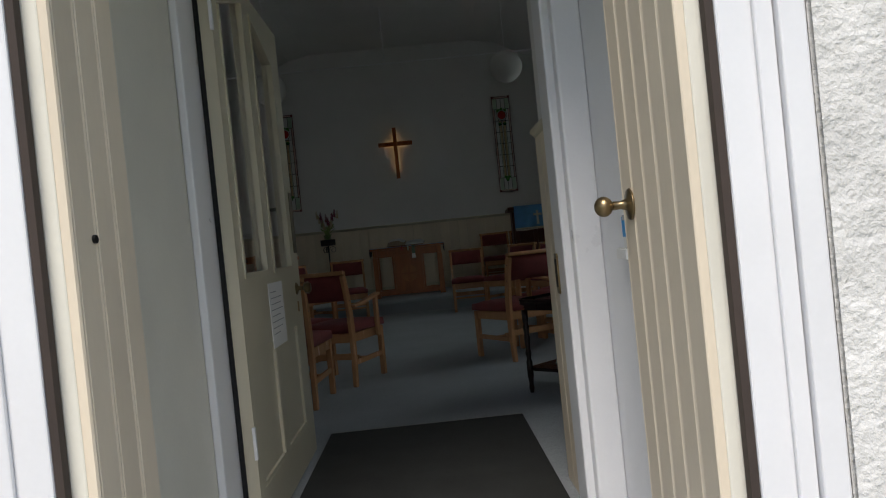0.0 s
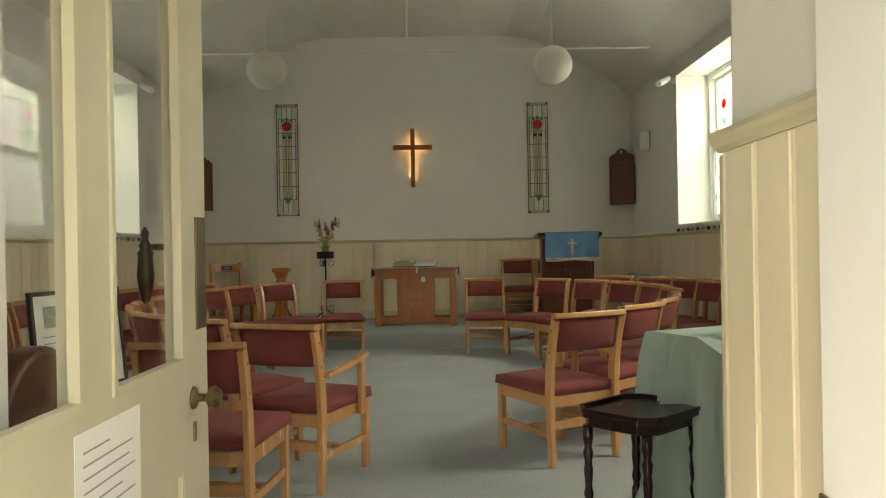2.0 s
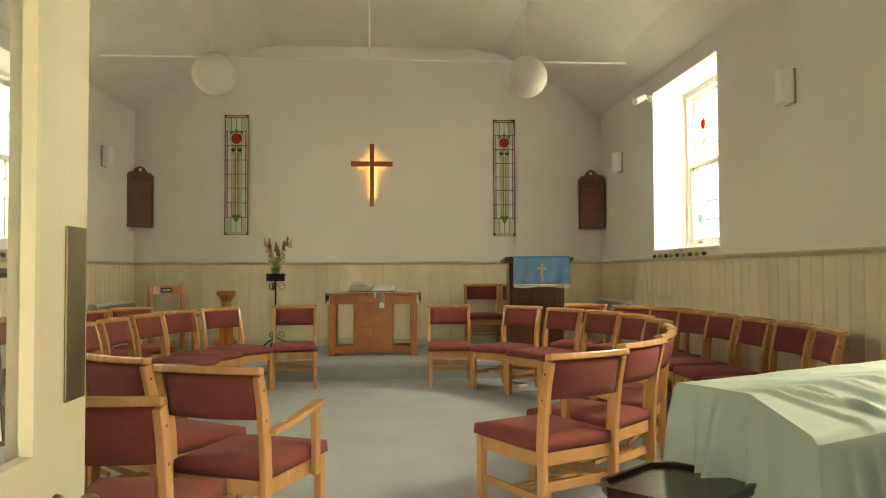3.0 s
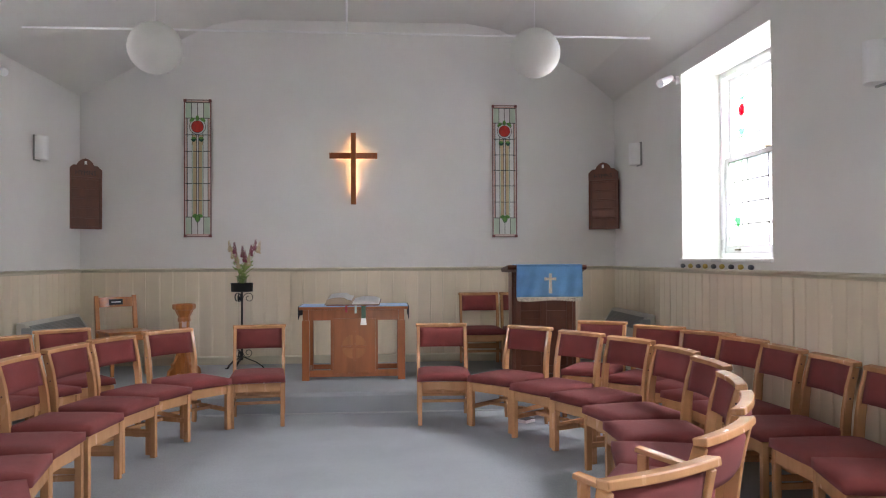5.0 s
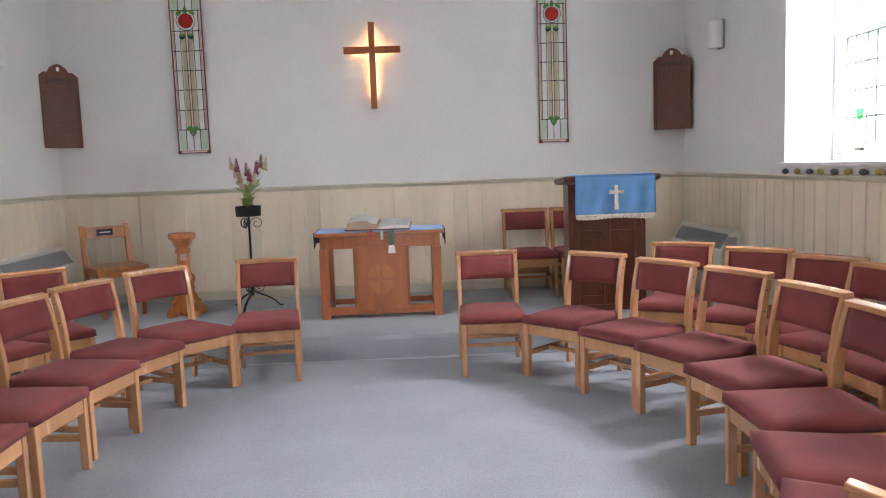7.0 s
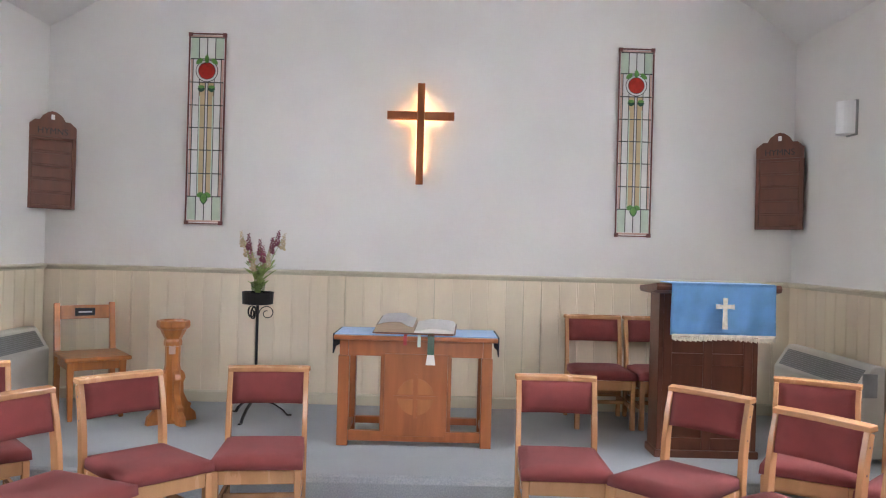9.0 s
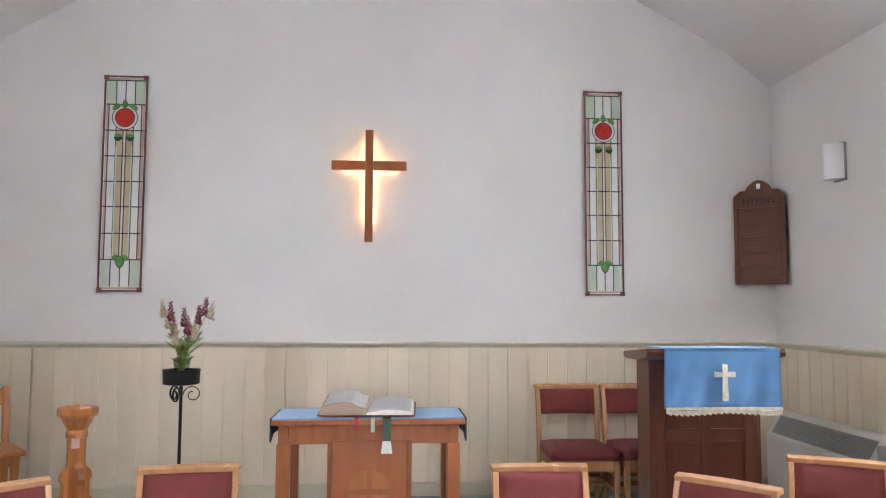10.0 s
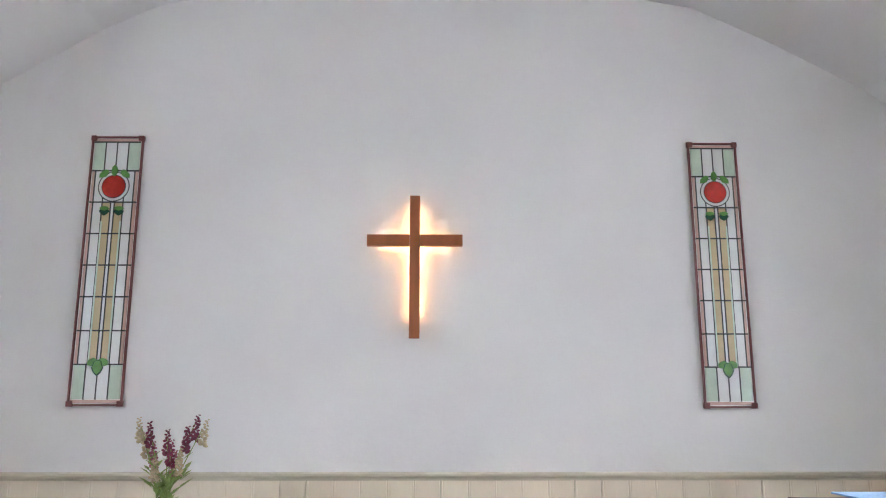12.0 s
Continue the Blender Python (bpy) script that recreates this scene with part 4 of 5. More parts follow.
# ---- communion table, bible and markers ----
def communion_table():
    root = thing("communion_table", "red-brown oak communion table with carved front panel", "table", at=Matrix.Translation((-0.197, 10.64, DAIS_Z)))
    w, d, h = 1.055, 0.52, 0.755
    for x in (-w / 2, w / 2 - 0.075):
        for y in (0, d - 0.075):
            part("leg", block(x, x + 0.075, y, y + 0.075, 0, h - 0.14, 0.004), OAK, root)
        part("side_stretcher", block(x + 0.01, x + 0.065, 0.076, d - 0.076, 0.055, 0.10, 0.003), OAK, root)
        part("side_apron", block(x + 0.008, x + 0.067, 0.004, d - 0.004, h - 0.139, h - 0.03, 0.003), OAK, root)
    part("front_rail", block(-w / 2 + 0.076, w / 2 - 0.076, 0.006, 0.05, 0.035, 0.105, 0.004), OAK, root)
    part("back_rail", block(-w / 2 + 0.076, w / 2 - 0.076, d - 0.05, d - 0.006, 0.05, 0.10, 0.003), OAK, root)
    part("front_apron", block(-w / 2 + 0.069, w / 2 - 0.069, 0.006, 0.035, h - 0.139, h - 0.03, 0.003), OAK, root)
    part("back_apron", block(-w / 2 + 0.069, w / 2 - 0.069, d - 0.035, d - 0.006, h - 0.139, h - 0.03, 0.003), OAK, root)
    bm = bmesh.new()
    prism(bm, [(-0.035, h - 0.025), (-0.022, h - 0.03), (d + 0.02, h - 0.03), (d + 0.03, h - 0.02), (d + 0.03, h), (-0.035, h)], -w / 2 - 0.03, w / 2 + 0.03, "x")
    part("tabletop", soft(bm, 0.003, 1), OAK, root, "moulded oak top")
    px = 0.005
    panel = part("front_panel", block(px - 0.215, px + 0.215, -0.008, 0.030, 0.075, 0.635, 0.004), OAK, root, "solid oak front panel")
    for sx in (-1, 1):
        part("panel_stile", block(px + sx * 0.229 - 0.013, px + sx * 0.229 + 0.013, 0.004, 0.035, 0.106, 0.634, 0.003), OAK, root)
    # carved circle quartered by a cross
    bm = bmesh.new()
    for q in range(4):
        a0 = q * math.pi / 2 + 0.14
        out = [(px + 0.022 * math.cos(a0 + 0.645), 0.345 + 0.022 * math.sin(a0 + 0.645))] + [(px + 0.125 * math.cos(a0 + k * 1.29 / 8), 0.345 + 0.125 * math.sin(a0 + k * 1.29 / 8)) for k in range(9)]
        prism(bm, out, -0.0105, -0.0082, "y")
    part("carved_circle", bm, material("carved oak", (0.40, 0.135, 0.04), 0.4, 0.2, 3, 0.08, 70, stretch=(6, 6, 1)), panel, "lighter carved quarter circles")
    bm = fresh((px - 0.010, px + 0.010, -0.0125, -0.0082, 0.20, 0.50), (px - 0.15, px - 0.0102, -0.0125, -0.0082, 0.338, 0.352), (px + 0.0102, px + 0.15, -0.0125, -0.0082, 0.338, 0.352))
    part("carved_cross", bm, OAK, panel, "carved cross")
    return root


communion_table()
TT = DAIS_Z + 0.755
runner = tagged(part("table_runner", block(-0.755, 0.361, 10.655, 11.12, TT + 0.0005, TT + 0.006, 0.001), BLUE), "blue cloth runner with dark ends across the table", "table runner")
for sx, x in ((-1, -0.757), (1, 0.363)):
    bm = bmesh.new()
    prism(bm, [(10.66, TT + 0.004), (11.11, TT + 0.004), (11.11, TT - 0.09), (11.02, TT - 0.11), (10.78, TT - 0.095), (10.665, TT - 0.13)], x - 0.004 + sx * 0.006, x + 0.004 + sx * 0.006, "x")
    part("hanging_end", bm, NAVY, runner, "dark fringed hanging end")
bible = thing("open_bible", "large open bible on the communion table", "book", at=pose(-0.205, 10.84, TT + 0.034, 6, 0, -3))
part("book_rest", block(-0.27, 0.27, -0.15, 0.15, -0.012, -0.0005, 0.002), OAK, bible, "low wooden book rest")
part("rest_foot", block(-0.2, 0.2, 0.12, 0.14, -0.038, -0.0125, 0.002), OAK, bible)
part("rest_foot", block(-0.2, 0.2, -0.14, -0.12, -0.017, -0.0125, 0.001), OAK, bible)
part("cover", block(-0.285, 0.285, -0.185, 0.175, 0.0, 0.006, 0.002), MAHOGANY, bible, "dark cover")
for sx, hh in ((-1, 0.066), (1, 0.032)):
    bm = bmesh.new()
    out = [(0.0, 0.007), (sx * 0.275, 0.007), (sx * 0.262, hh * 0.8)] + [(sx * (0.255 - 0.25 * k / 6), hh * (0.84 + 0.32 * math.sin(math.pi * k / 6) ** 0.8) * (1 if k < 5 else 0.75)) for k in range(7)]
    prism(bm, out, -0.175, 0.165, "y")
    part("page_block", bm, BOOK_EDGE if sx < 0 else BOOK_PAGE, bible, "thick block of pages")
    bm = bmesh.new()
    n = 6
    rows_v = []
    for y in (-0.172, 0.162):
        rows_v.append([bm.verts.new((sx * (0.252 - 0.245 * k / n), y, hh * (0.84 + 0.32 * math.sin(math.pi * k / n) ** 0.8) * (1 if k < 5 else 0.76) + 0.003)) for k in range(n + 1)])
    for k in range(n):
        bm.faces.new((rows_v[0][k], rows_v[0][k + 1], rows_v[1][k + 1], rows_v[1][k]))
    bmesh.ops.solidify(bm, geom=list(bm.faces), thickness=0.002)
    part("page", bm, PAPER, bible, "white open page")
    bm = bmesh.new()
    for i in range(11):
        for c in (0.055, 0.155):
            y = 0.13 - i * 0.026
            x0, x1 = sorted((sx * c, sx * (c + 0.08)))
            k = 6 * (0.252 - (c + 0.04)) / 0.245
            z = hh * (0.84 + 0.32 * math.sin(math.pi * min(max(k, 0), 6) / 6) ** 0.8) + 0.0068
            box(bm, x0, x1, y, y + 0.006, z, z + 0.0005)
    part("text_column", bm, material("faint print", (0.70, 0.70, 0.70), 0.8, 0.1), bible, "columns of unreadable print")


def ribbon(x, w, drop, mat, end, lab, name="bookmark"):
    root = tagged(part(name, block(x - w / 2, x + w / 2, 10.588, 10.592, TT - drop, TT + 0.01, 0), mat), lab, "bookmark", "bible ribbons")
    part("upper_end", block(x - w / 2, x + w / 2, 10.592, 10.70, TT + 0.0062, TT + 0.0085, 0), mat, root)
    if end:
        bm = bmesh.new()
        prism(bm, [(x - w * 0.5, TT - drop), (x + w * 0.5, TT - drop), (x + w * 0.72, TT - drop - 0.07), (x - w * 0.72, TT - drop - 0.07)], 10.586, 10.591, "y")
        part("fringe", bm, PAPER, root, "white fringe")
    return root


ribbon(-0.27, 0.022, 0.055, RED_INK, False, "short red ribbon bookmark hanging over the table edge")
ribbon(-0.175, 0.022, 0.065, material("pale mint ribbon", (0.5, 0.62, 0.55), 0.7, 0.1), False, "pale mint ribbon bookmark hanging over the table edge")
ribbon(-0.095, 0.046, 0.115, G_DARK, True, "green embroidered bookmark with white fringe")


# ---- lectern and its fall ----
def lectern():
    root = thing("lectern", "dark mahogany panelled lectern with sloping top", "lectern", at=Matrix.Translation((1.768, 10.55, DAIS_Z)))
    w, d, h = 0.67, 0.22, 1.10
    for sx in (-1, 1):
        part("side_panel", block(*sorted((sx * w / 2, sx * (w / 2 - 0.032))), 0, d, 0.05, h, 0.004), MAHOGANY, root)
    part("front_panel", block(-w / 2 + 0.033, w / 2 - 0.033, 0.022, 0.040, 0.05, h, 0), MAHOGANY, root)
    for x in (-w / 2 + 0.033, -0.03, w / 2 - 0.093):
        part("front_stile", block(x, x + 0.06, 0.004, 0.021, 0.05, h, 0.004), MAHOGANY, root)
    for z in (0.05, 0.62):
        part("front_rail", block(-w / 2 + 0.094, -0.031, 0.005, 0.021, z, z + 0.08, 0.003), MAHOGANY, root)
        part("front_rail", block(0.031, w / 2 - 0.094, 0.005, 0.021, z, z + 0.08, 0.003), MAHOGANY, root)
    part("plinth", block(-w / 2 - 0.015, w / 2 + 0.015, -0.012, d + 0.01, 0, 0.05, 0.006), MAHOGANY, root)
    bm = bmesh.new()
    prism(bm, [(-0.185, h + 0.055), (-0.175, h + 0.03), (-0.03, h + 0.001), (d, h + 0.001), (d + 0.03, h + 0.015), (d + 0.03, h + 0.04), (-0.17, h + 0.075)], -w / 2 - 0.0715, w / 2 + 0.0715, "x")
    part("top", soft(bm, 0.003, 1), MAHOGANY, root, "overhanging sloped top")
    return root


lectern()


def hanging_cloth(x0, x1, y, z0, z1, amp, cols=48, rows=14):
    bm = bmesh.new()
    grid = []
    for j in range(rows + 1):
        v = j / rows
        row = []
        for i in range(cols + 1):
            u = i / cols
            x = x0 + (x1 - x0) * u
            wave = amp * v * (math.sin(u * 17 + 1.5) * 0.6 + math.sin(u * 31 + 4 * v) * 0.4) * (0.4 + 0.6 * math.sin(u * 5 + 0.6) ** 2)
            row.append(bm.verts.new((x + 0.01 * v * (u - 0.5), y - abs(amp) + wave, z1 + (z0 - z1) * v - 0.006 * math.sin(u * 9) * v)))
        grid.append(row)
    for j in range(rows):
        for i in range(cols):
            bm.faces.new((grid[j][i], grid[j + 1][i], grid[j + 1][i + 1], grid[j][i + 1]))
    bmesh.ops.solidify(bm, geom=list(bm.faces), thickness=0.004)
    return bm


LZ = DAIS_Z + 1.10 + 0.078
fall = tagged(part("lectern_fall", hanging_cloth(1.447, 2.119, 10.352, 1.045, LZ, 0.018), BLUE, None, "", True), "bright blue lectern fall with silver cross and fringe", "cloth")
part("top_fold", block(1.447, 2.119, 10.356, 10.60, LZ - 0.004, LZ + 0.003, 0.001), BLUE, fall)
bm = bmesh.new()
for i in range(62):
    x = 1.449 + i * 0.0108
    z = 1.04 - 0.006 * math.sin((x - 1.447) / 0.672 * 9)
    box(bm, x, x + 0.008, 10.316, 10.322, z - 0.022 - 0.004 * (i % 3), z)
box(bm, 1.447, 2.119, 10.313, 10.3155, 1.038, 1.054)
part("fringe", bm, TRIM_GOLD, fall, "silver gold fringe")
bm = bmesh.new()
cxx, czz = 1.785, 1.205
prism(bm, [(cxx - 0.018, czz - 0.115), (cxx + 0.018, czz - 0.115), (cxx + 0.013, czz + 0.018), (cxx + 0.060, czz + 0.014), (cxx + 0.060, czz + 0.046), (cxx + 0.013, czz + 0.042), (cxx + 0.016, czz + 0.085), (cxx - 0.016, czz + 0.085), (cxx - 0.013, czz + 0.042), (cxx - 0.060, czz + 0.046), (cxx - 0.060, czz + 0.014), (cxx - 0.013, czz + 0.018)], 10.309, 10.312, "y")
part("embroidered_cross", bm, TRIM_GOLD, fall, "silver embroidered cross")

# ---- cross with its light ----
cross = thing("wall_cross", "dark wooden cross lit from behind on the white wall", "cross", at=Matrix.Translation((-0.241, YF, 0.025)))
part("upright", block(-0.031, 0.031, -0.095, -0.055, 2.074, 2.932, 0.004), OAK, cross, "red-brown upright")
for sx in (-1, 1):
    part("arm", block(*sorted((sx * 0.0315, sx * 0.285)), -0.095, -0.055, 2.622, 2.692, 0.004), OAK, cross)
part("stand_off", block(-0.02, 0.02, -0.0545, -0.001, 2.14, 2.18, 0.002), OAK, cross)
for nm, b in (("lamp_tube", (-0.012, 0.012, -0.036, -0.020, 2.20, 2.87)), ("lamp_tube", (-0.20, -0.016, -0.036, -0.020, 2.646, 2.668)), ("lamp_tube", (0.016, 0.20, -0.036, -0.020, 2.646, 2.668))):
    part(nm, block(*b, 0.003), TUBE_GLOW, cross, "warm glowing strip lamp")


# ---- leaded glass panels on the wall ----
def glass_panel(x0, x1, z0, z1):
    w, h = x1 - x0, z1 - z0
    root = thing("leaded_panel", "tall leaded glass panel with red rose, hung on wall", "leaded panel", "leaded wall panels", Matrix.Translation((x0, YF - 0.03, z1)))
    fw = 0.010
    for b in ((0, w, -h, -h + fw), (0, w, -fw, 0), (0, fw, -h + fw, -fw), (w - fw, w, -h + fw, -fw)):
        part("frame", block(b[0], b[1], -0.012, 0.012, b[2], b[3], 0.002), BROWN_FRAME, root, "russet edge frame")
    for cx in (0.012, w - 0.012):
        for cz in (-0.012, -h + 0.012):
            part("corner_block", block(cx - 0.016, cx + 0.016, -0.015, 0.013, cz - 0.016, cz + 0.016, 0.002), BROWN_FRAME, root)
    part("backing", block(0.004, w - 0.004, 0.004, 0.010, -h + 0.004, -0.004, 0), PAPER, root, "white backing")
    for z in (-0.25 * h, -0.75 * h):
        part("wall_fixing", block(w / 2 - 0.02, w / 2 + 0.02, 0.011, 0.0295, z - 0.02, z + 0.02, 0.002), BROWN_FRAME, root)
    vs = [0.022, 0.135, 0.257, 0.377, 0.495, 0.612, 0.735, 0.855, 0.978]
    for j in range(8):
        ends = j in (0, 7)
        row_us = [0.05, 0.28, 0.5, 0.72, 0.95] if ends else [0.05, 0.12, 0.30, 0.465, 0.535, 0.70, 0.88, 0.95]
        mats = [G_MINT, G_WHITE, G_WHITE, G_MINT] if ends else [G_PINK, G_WHITE, G_TAN, G_WHITE, G_TAN, G_WHITE, G_PINK]
        if j == 1:
            mats = [G_PINK, G_WHITE, G_WHITE, G_WHITE, G_WHITE, G_WHITE, G_PINK]
        for i, mt in enumerate(mats):
            part("pane", fresh((row_us[i] * w + 0.002, row_us[i + 1] * w - 0.002, -0.002, 0.003, -vs[j + 1] * h + 0.002, -vs[j] * h - 0.002)), mt, root)
        for u in row_us[1:-1]:
            bm = bmesh.new()
            box(bm, u * w - 0.0034, u * w + 0.0034, -0.005, 0.003, -vs[j + 1] * h, -vs[j] * h)
            part("lead_came", bm, LEAD, root)
        bm = bmesh.new()
        box(bm, 0.05 * w, 0.95 * w, -0.006, 0.002, -vs[j] * h - 0.0042, -vs[j] * h + 0.0042)
        part("lead_came", bm, LEAD, root, "dark lead line")
    for s in (0.305, 0.665):
        part("green_strip", fresh((s * w, s * w + 0.03 * w, -0.0066, -0.0056, -0.855 * h, -0.33 * h)), G_MINT, root, "thin green glass strip")
    part("edge_strip", fresh((0.05 * w, 0.95 * w, -0.003, 0.003, -0.0215 * h, -0.0095 * h)), G_PINK, root)
    part("edge_strip", fresh((0.05 * w, 0.95 * w, -0.003, 0.003, -0.990 * h, -0.979 * h)), G_PINK, root)

    def disc(cx, cz, r, y0, y1, n=24):
        bm = bmesh.new()
        prism(bm, [(cx + r * math.cos(k * 2 * math.pi / n), cz + r * math.sin(k * 2 * math.pi / n)) for k in range(n)], y0, y1, "y")
        return bm

    def leafy(cx, cz, lw, lh, ang, lift=0.0):
        bm = bmesh.new()
        out = [(-0.5, 0.0), (-0.3, 0.42), (0.0, 0.5), (0.3, 0.42), (0.5, 0.0), (0.3, -0.3), (0.0, -0.5), (-0.3, -0.3)]
        ca, sa = math.cos(ang), math.sin(ang)
        prism(bm, [(cx + (u * lw) * ca - (v * lh) * sa, cz + (u * lw) * sa + (v * lh) * ca) for u, v in out], -0.0105 - lift, -0.0078, "y")
        return bm
    rc = (w / 2, -0.197 * h)
    part("rose_lead", disc(*rc, 0.305 * w, -0.0068, -0.0062), LEAD, root)
    part("rose_ring", disc(*rc, 0.285 * w, -0.0075, -0.0069), G_WHITE, root, "white glass ring")
    part("rose_lead", disc(*rc, 0.235 * w, -0.0082, -0.0076), LEAD, root)
    part("rose", disc(*rc, 0.22 * w, -0.0100, -0.0083), G_RED, root, "ruby red round rose")
    for du, dv, a in ((-0.20, 0.049, 0.7), (0.20, 0.049, -0.7), (0, 0.062, 1.57)):
        part("leaf", leafy((0.5 + du) * w, rc[1] + dv * h, 0.24 * w, 0.13 * w, a), G_GREEN, root, "green glass leaf")
    for du in (-0.14, 0.14):
        part("leaf", leafy((0.5 + du) * w, -0.293 * h, 0.20 * w, 0.17 * w, 0), G_DARK, root, "dark green glass leaf")
        part("leaf", leafy((0.5 + du) * w, -0.282 * h, 0.19 * w, 0.09 * w, 0, 0.0012), G_GREEN, root)
    for du in (-0.10, 0.10):
        part("leaf", leafy((0.5 + du) * w, -0.848 * h, 0.20 * w, 0.15 * w, -5 * du), G_GREEN, root)
    part("leaf", leafy(0.5 * w, -0.868 * h, 0.22 * w, 0.30 * w, 0, 0.0012), G_DARK, root)
    part("leaf", leafy(0.5 * w, -0.866 * h, 0.18 * w, 0.26 * w, 0, 0.0024), G_GREEN, root)
    return root


glass_panel(-2.235, -1.92, 1.715, 3.345)
glass_panel(1.444, 1.745, 1.704, 3.315)


# ---- hymn boards across the corners ----
def words(text, size, mat, parent, m, label):
    cu = bpy.data.curves.new("lettering", "FONT")
    cu.body, cu.size, cu.extrude, cu.align_x = text, size, 0.001, "CENTER"
    tmp = new("lettering", cu)
    bpy.context.view_layer.update()
    me = bpy.data.meshes.new_from_object(tmp.evaluated_get(bpy.context.evaluated_depsgraph_get()))
    bpy.data.objects.remove(tmp)
    me.materials.append(mat)
    ob = share("lettering", me, parent, m)
    ob["label"] = label
    return ob


def hymn_board(x, y, z, turn, label):
    root = thing("hymn_board", label, "hymn board", "hymn boards", pose(x, y, z, 0, 0, turn))
    w, h = 0.38, 0.70
    part("back_board", block(-w / 2 + 0.012, w / 2 - 0.012, 0.006, 0.022, 0.01, h - 0.005, 0.002), BOARD_WOOD, root)
    bm = bmesh.new()
    out = [(-w / 2, h - 0.10), (w / 2, h - 0.10), (w / 2, h - 0.01), (w * 0.36, h + 0.035), (w * 0.26, h + 0.035), (w * 0.20, h + 0.075), (w * 0.09, h + 0.105), (0, h + 0.115), (-w * 0.09, h + 0.105), (-w * 0.20, h + 0.075), (-w * 0.26, h + 0.035), (-w * 0.36, h + 0.035), (-w / 2, h - 0.01)]
    prism(bm, out, -0.012, 0.005, "y")
    part("crest", bm, BOARD_WOOD, root, "shaped wooden crest")
    for sx in (-1, 1):
        part("side_rail", block(*sorted((sx * w / 2, sx * (w / 2 - 0.03))), -0.012, 0.030, 0, h - 0.101, 0.003), BOARD_WOOD, root)
    part("bottom_rail", block(-w / 2 + 0.031, w / 2 - 0.031, -0.012, 0.030, 0, 0.03, 0.003), BOARD_WOOD, root)
    for i in range(5):
        z0 = 0.034 + i * 0.112
        part("number_slat", block(-w / 2 + 0.033, w / 2 - 0.033, -0.006, 0.004, z0, z0 + 0.088, 0.003), BOARD_WOOD, root)
        part("ledge", block(-w / 2 + 0.033, w / 2 - 0.033, -0.010, 0.004, z0 + 0.092, z0 + 0.104, 0.002), BOARD_WOOD, root)
    part("hanger_plate", fresh((-0.014, 0.014, -0.0135, -0.0125, h + 0.045, h + 0.085)), PAPER, root, "white hanging hole")
    words("HYMNS", 0.072, DARK_SHADOW, root, Matrix.Translation((0, -0.0135, h - 0.075)) @ Matrix.Rotation(math.pi / 2, 4, "X"), "dark carved letters HYMNS")
    for sx in (-1, 1):
        bm = bmesh.new()
        sweep(bm, [(sx * 0.15, 0.020, h - 0.15), (sx * 0.17, 0.075, h - 0.15)], 0.004, 0.004, Vector((0, 0, 1)), 6)
        part("hook", bm, IRON, root)
    return root


hymn_board(2.79, 11.845, 1.793, -39, "dark brown wooden hymn board across a corner by the lectern")
hymn_board(-3.318, 11.842, 1.808, 44, "dark brown wooden hymn board across a corner by the wooden chair")


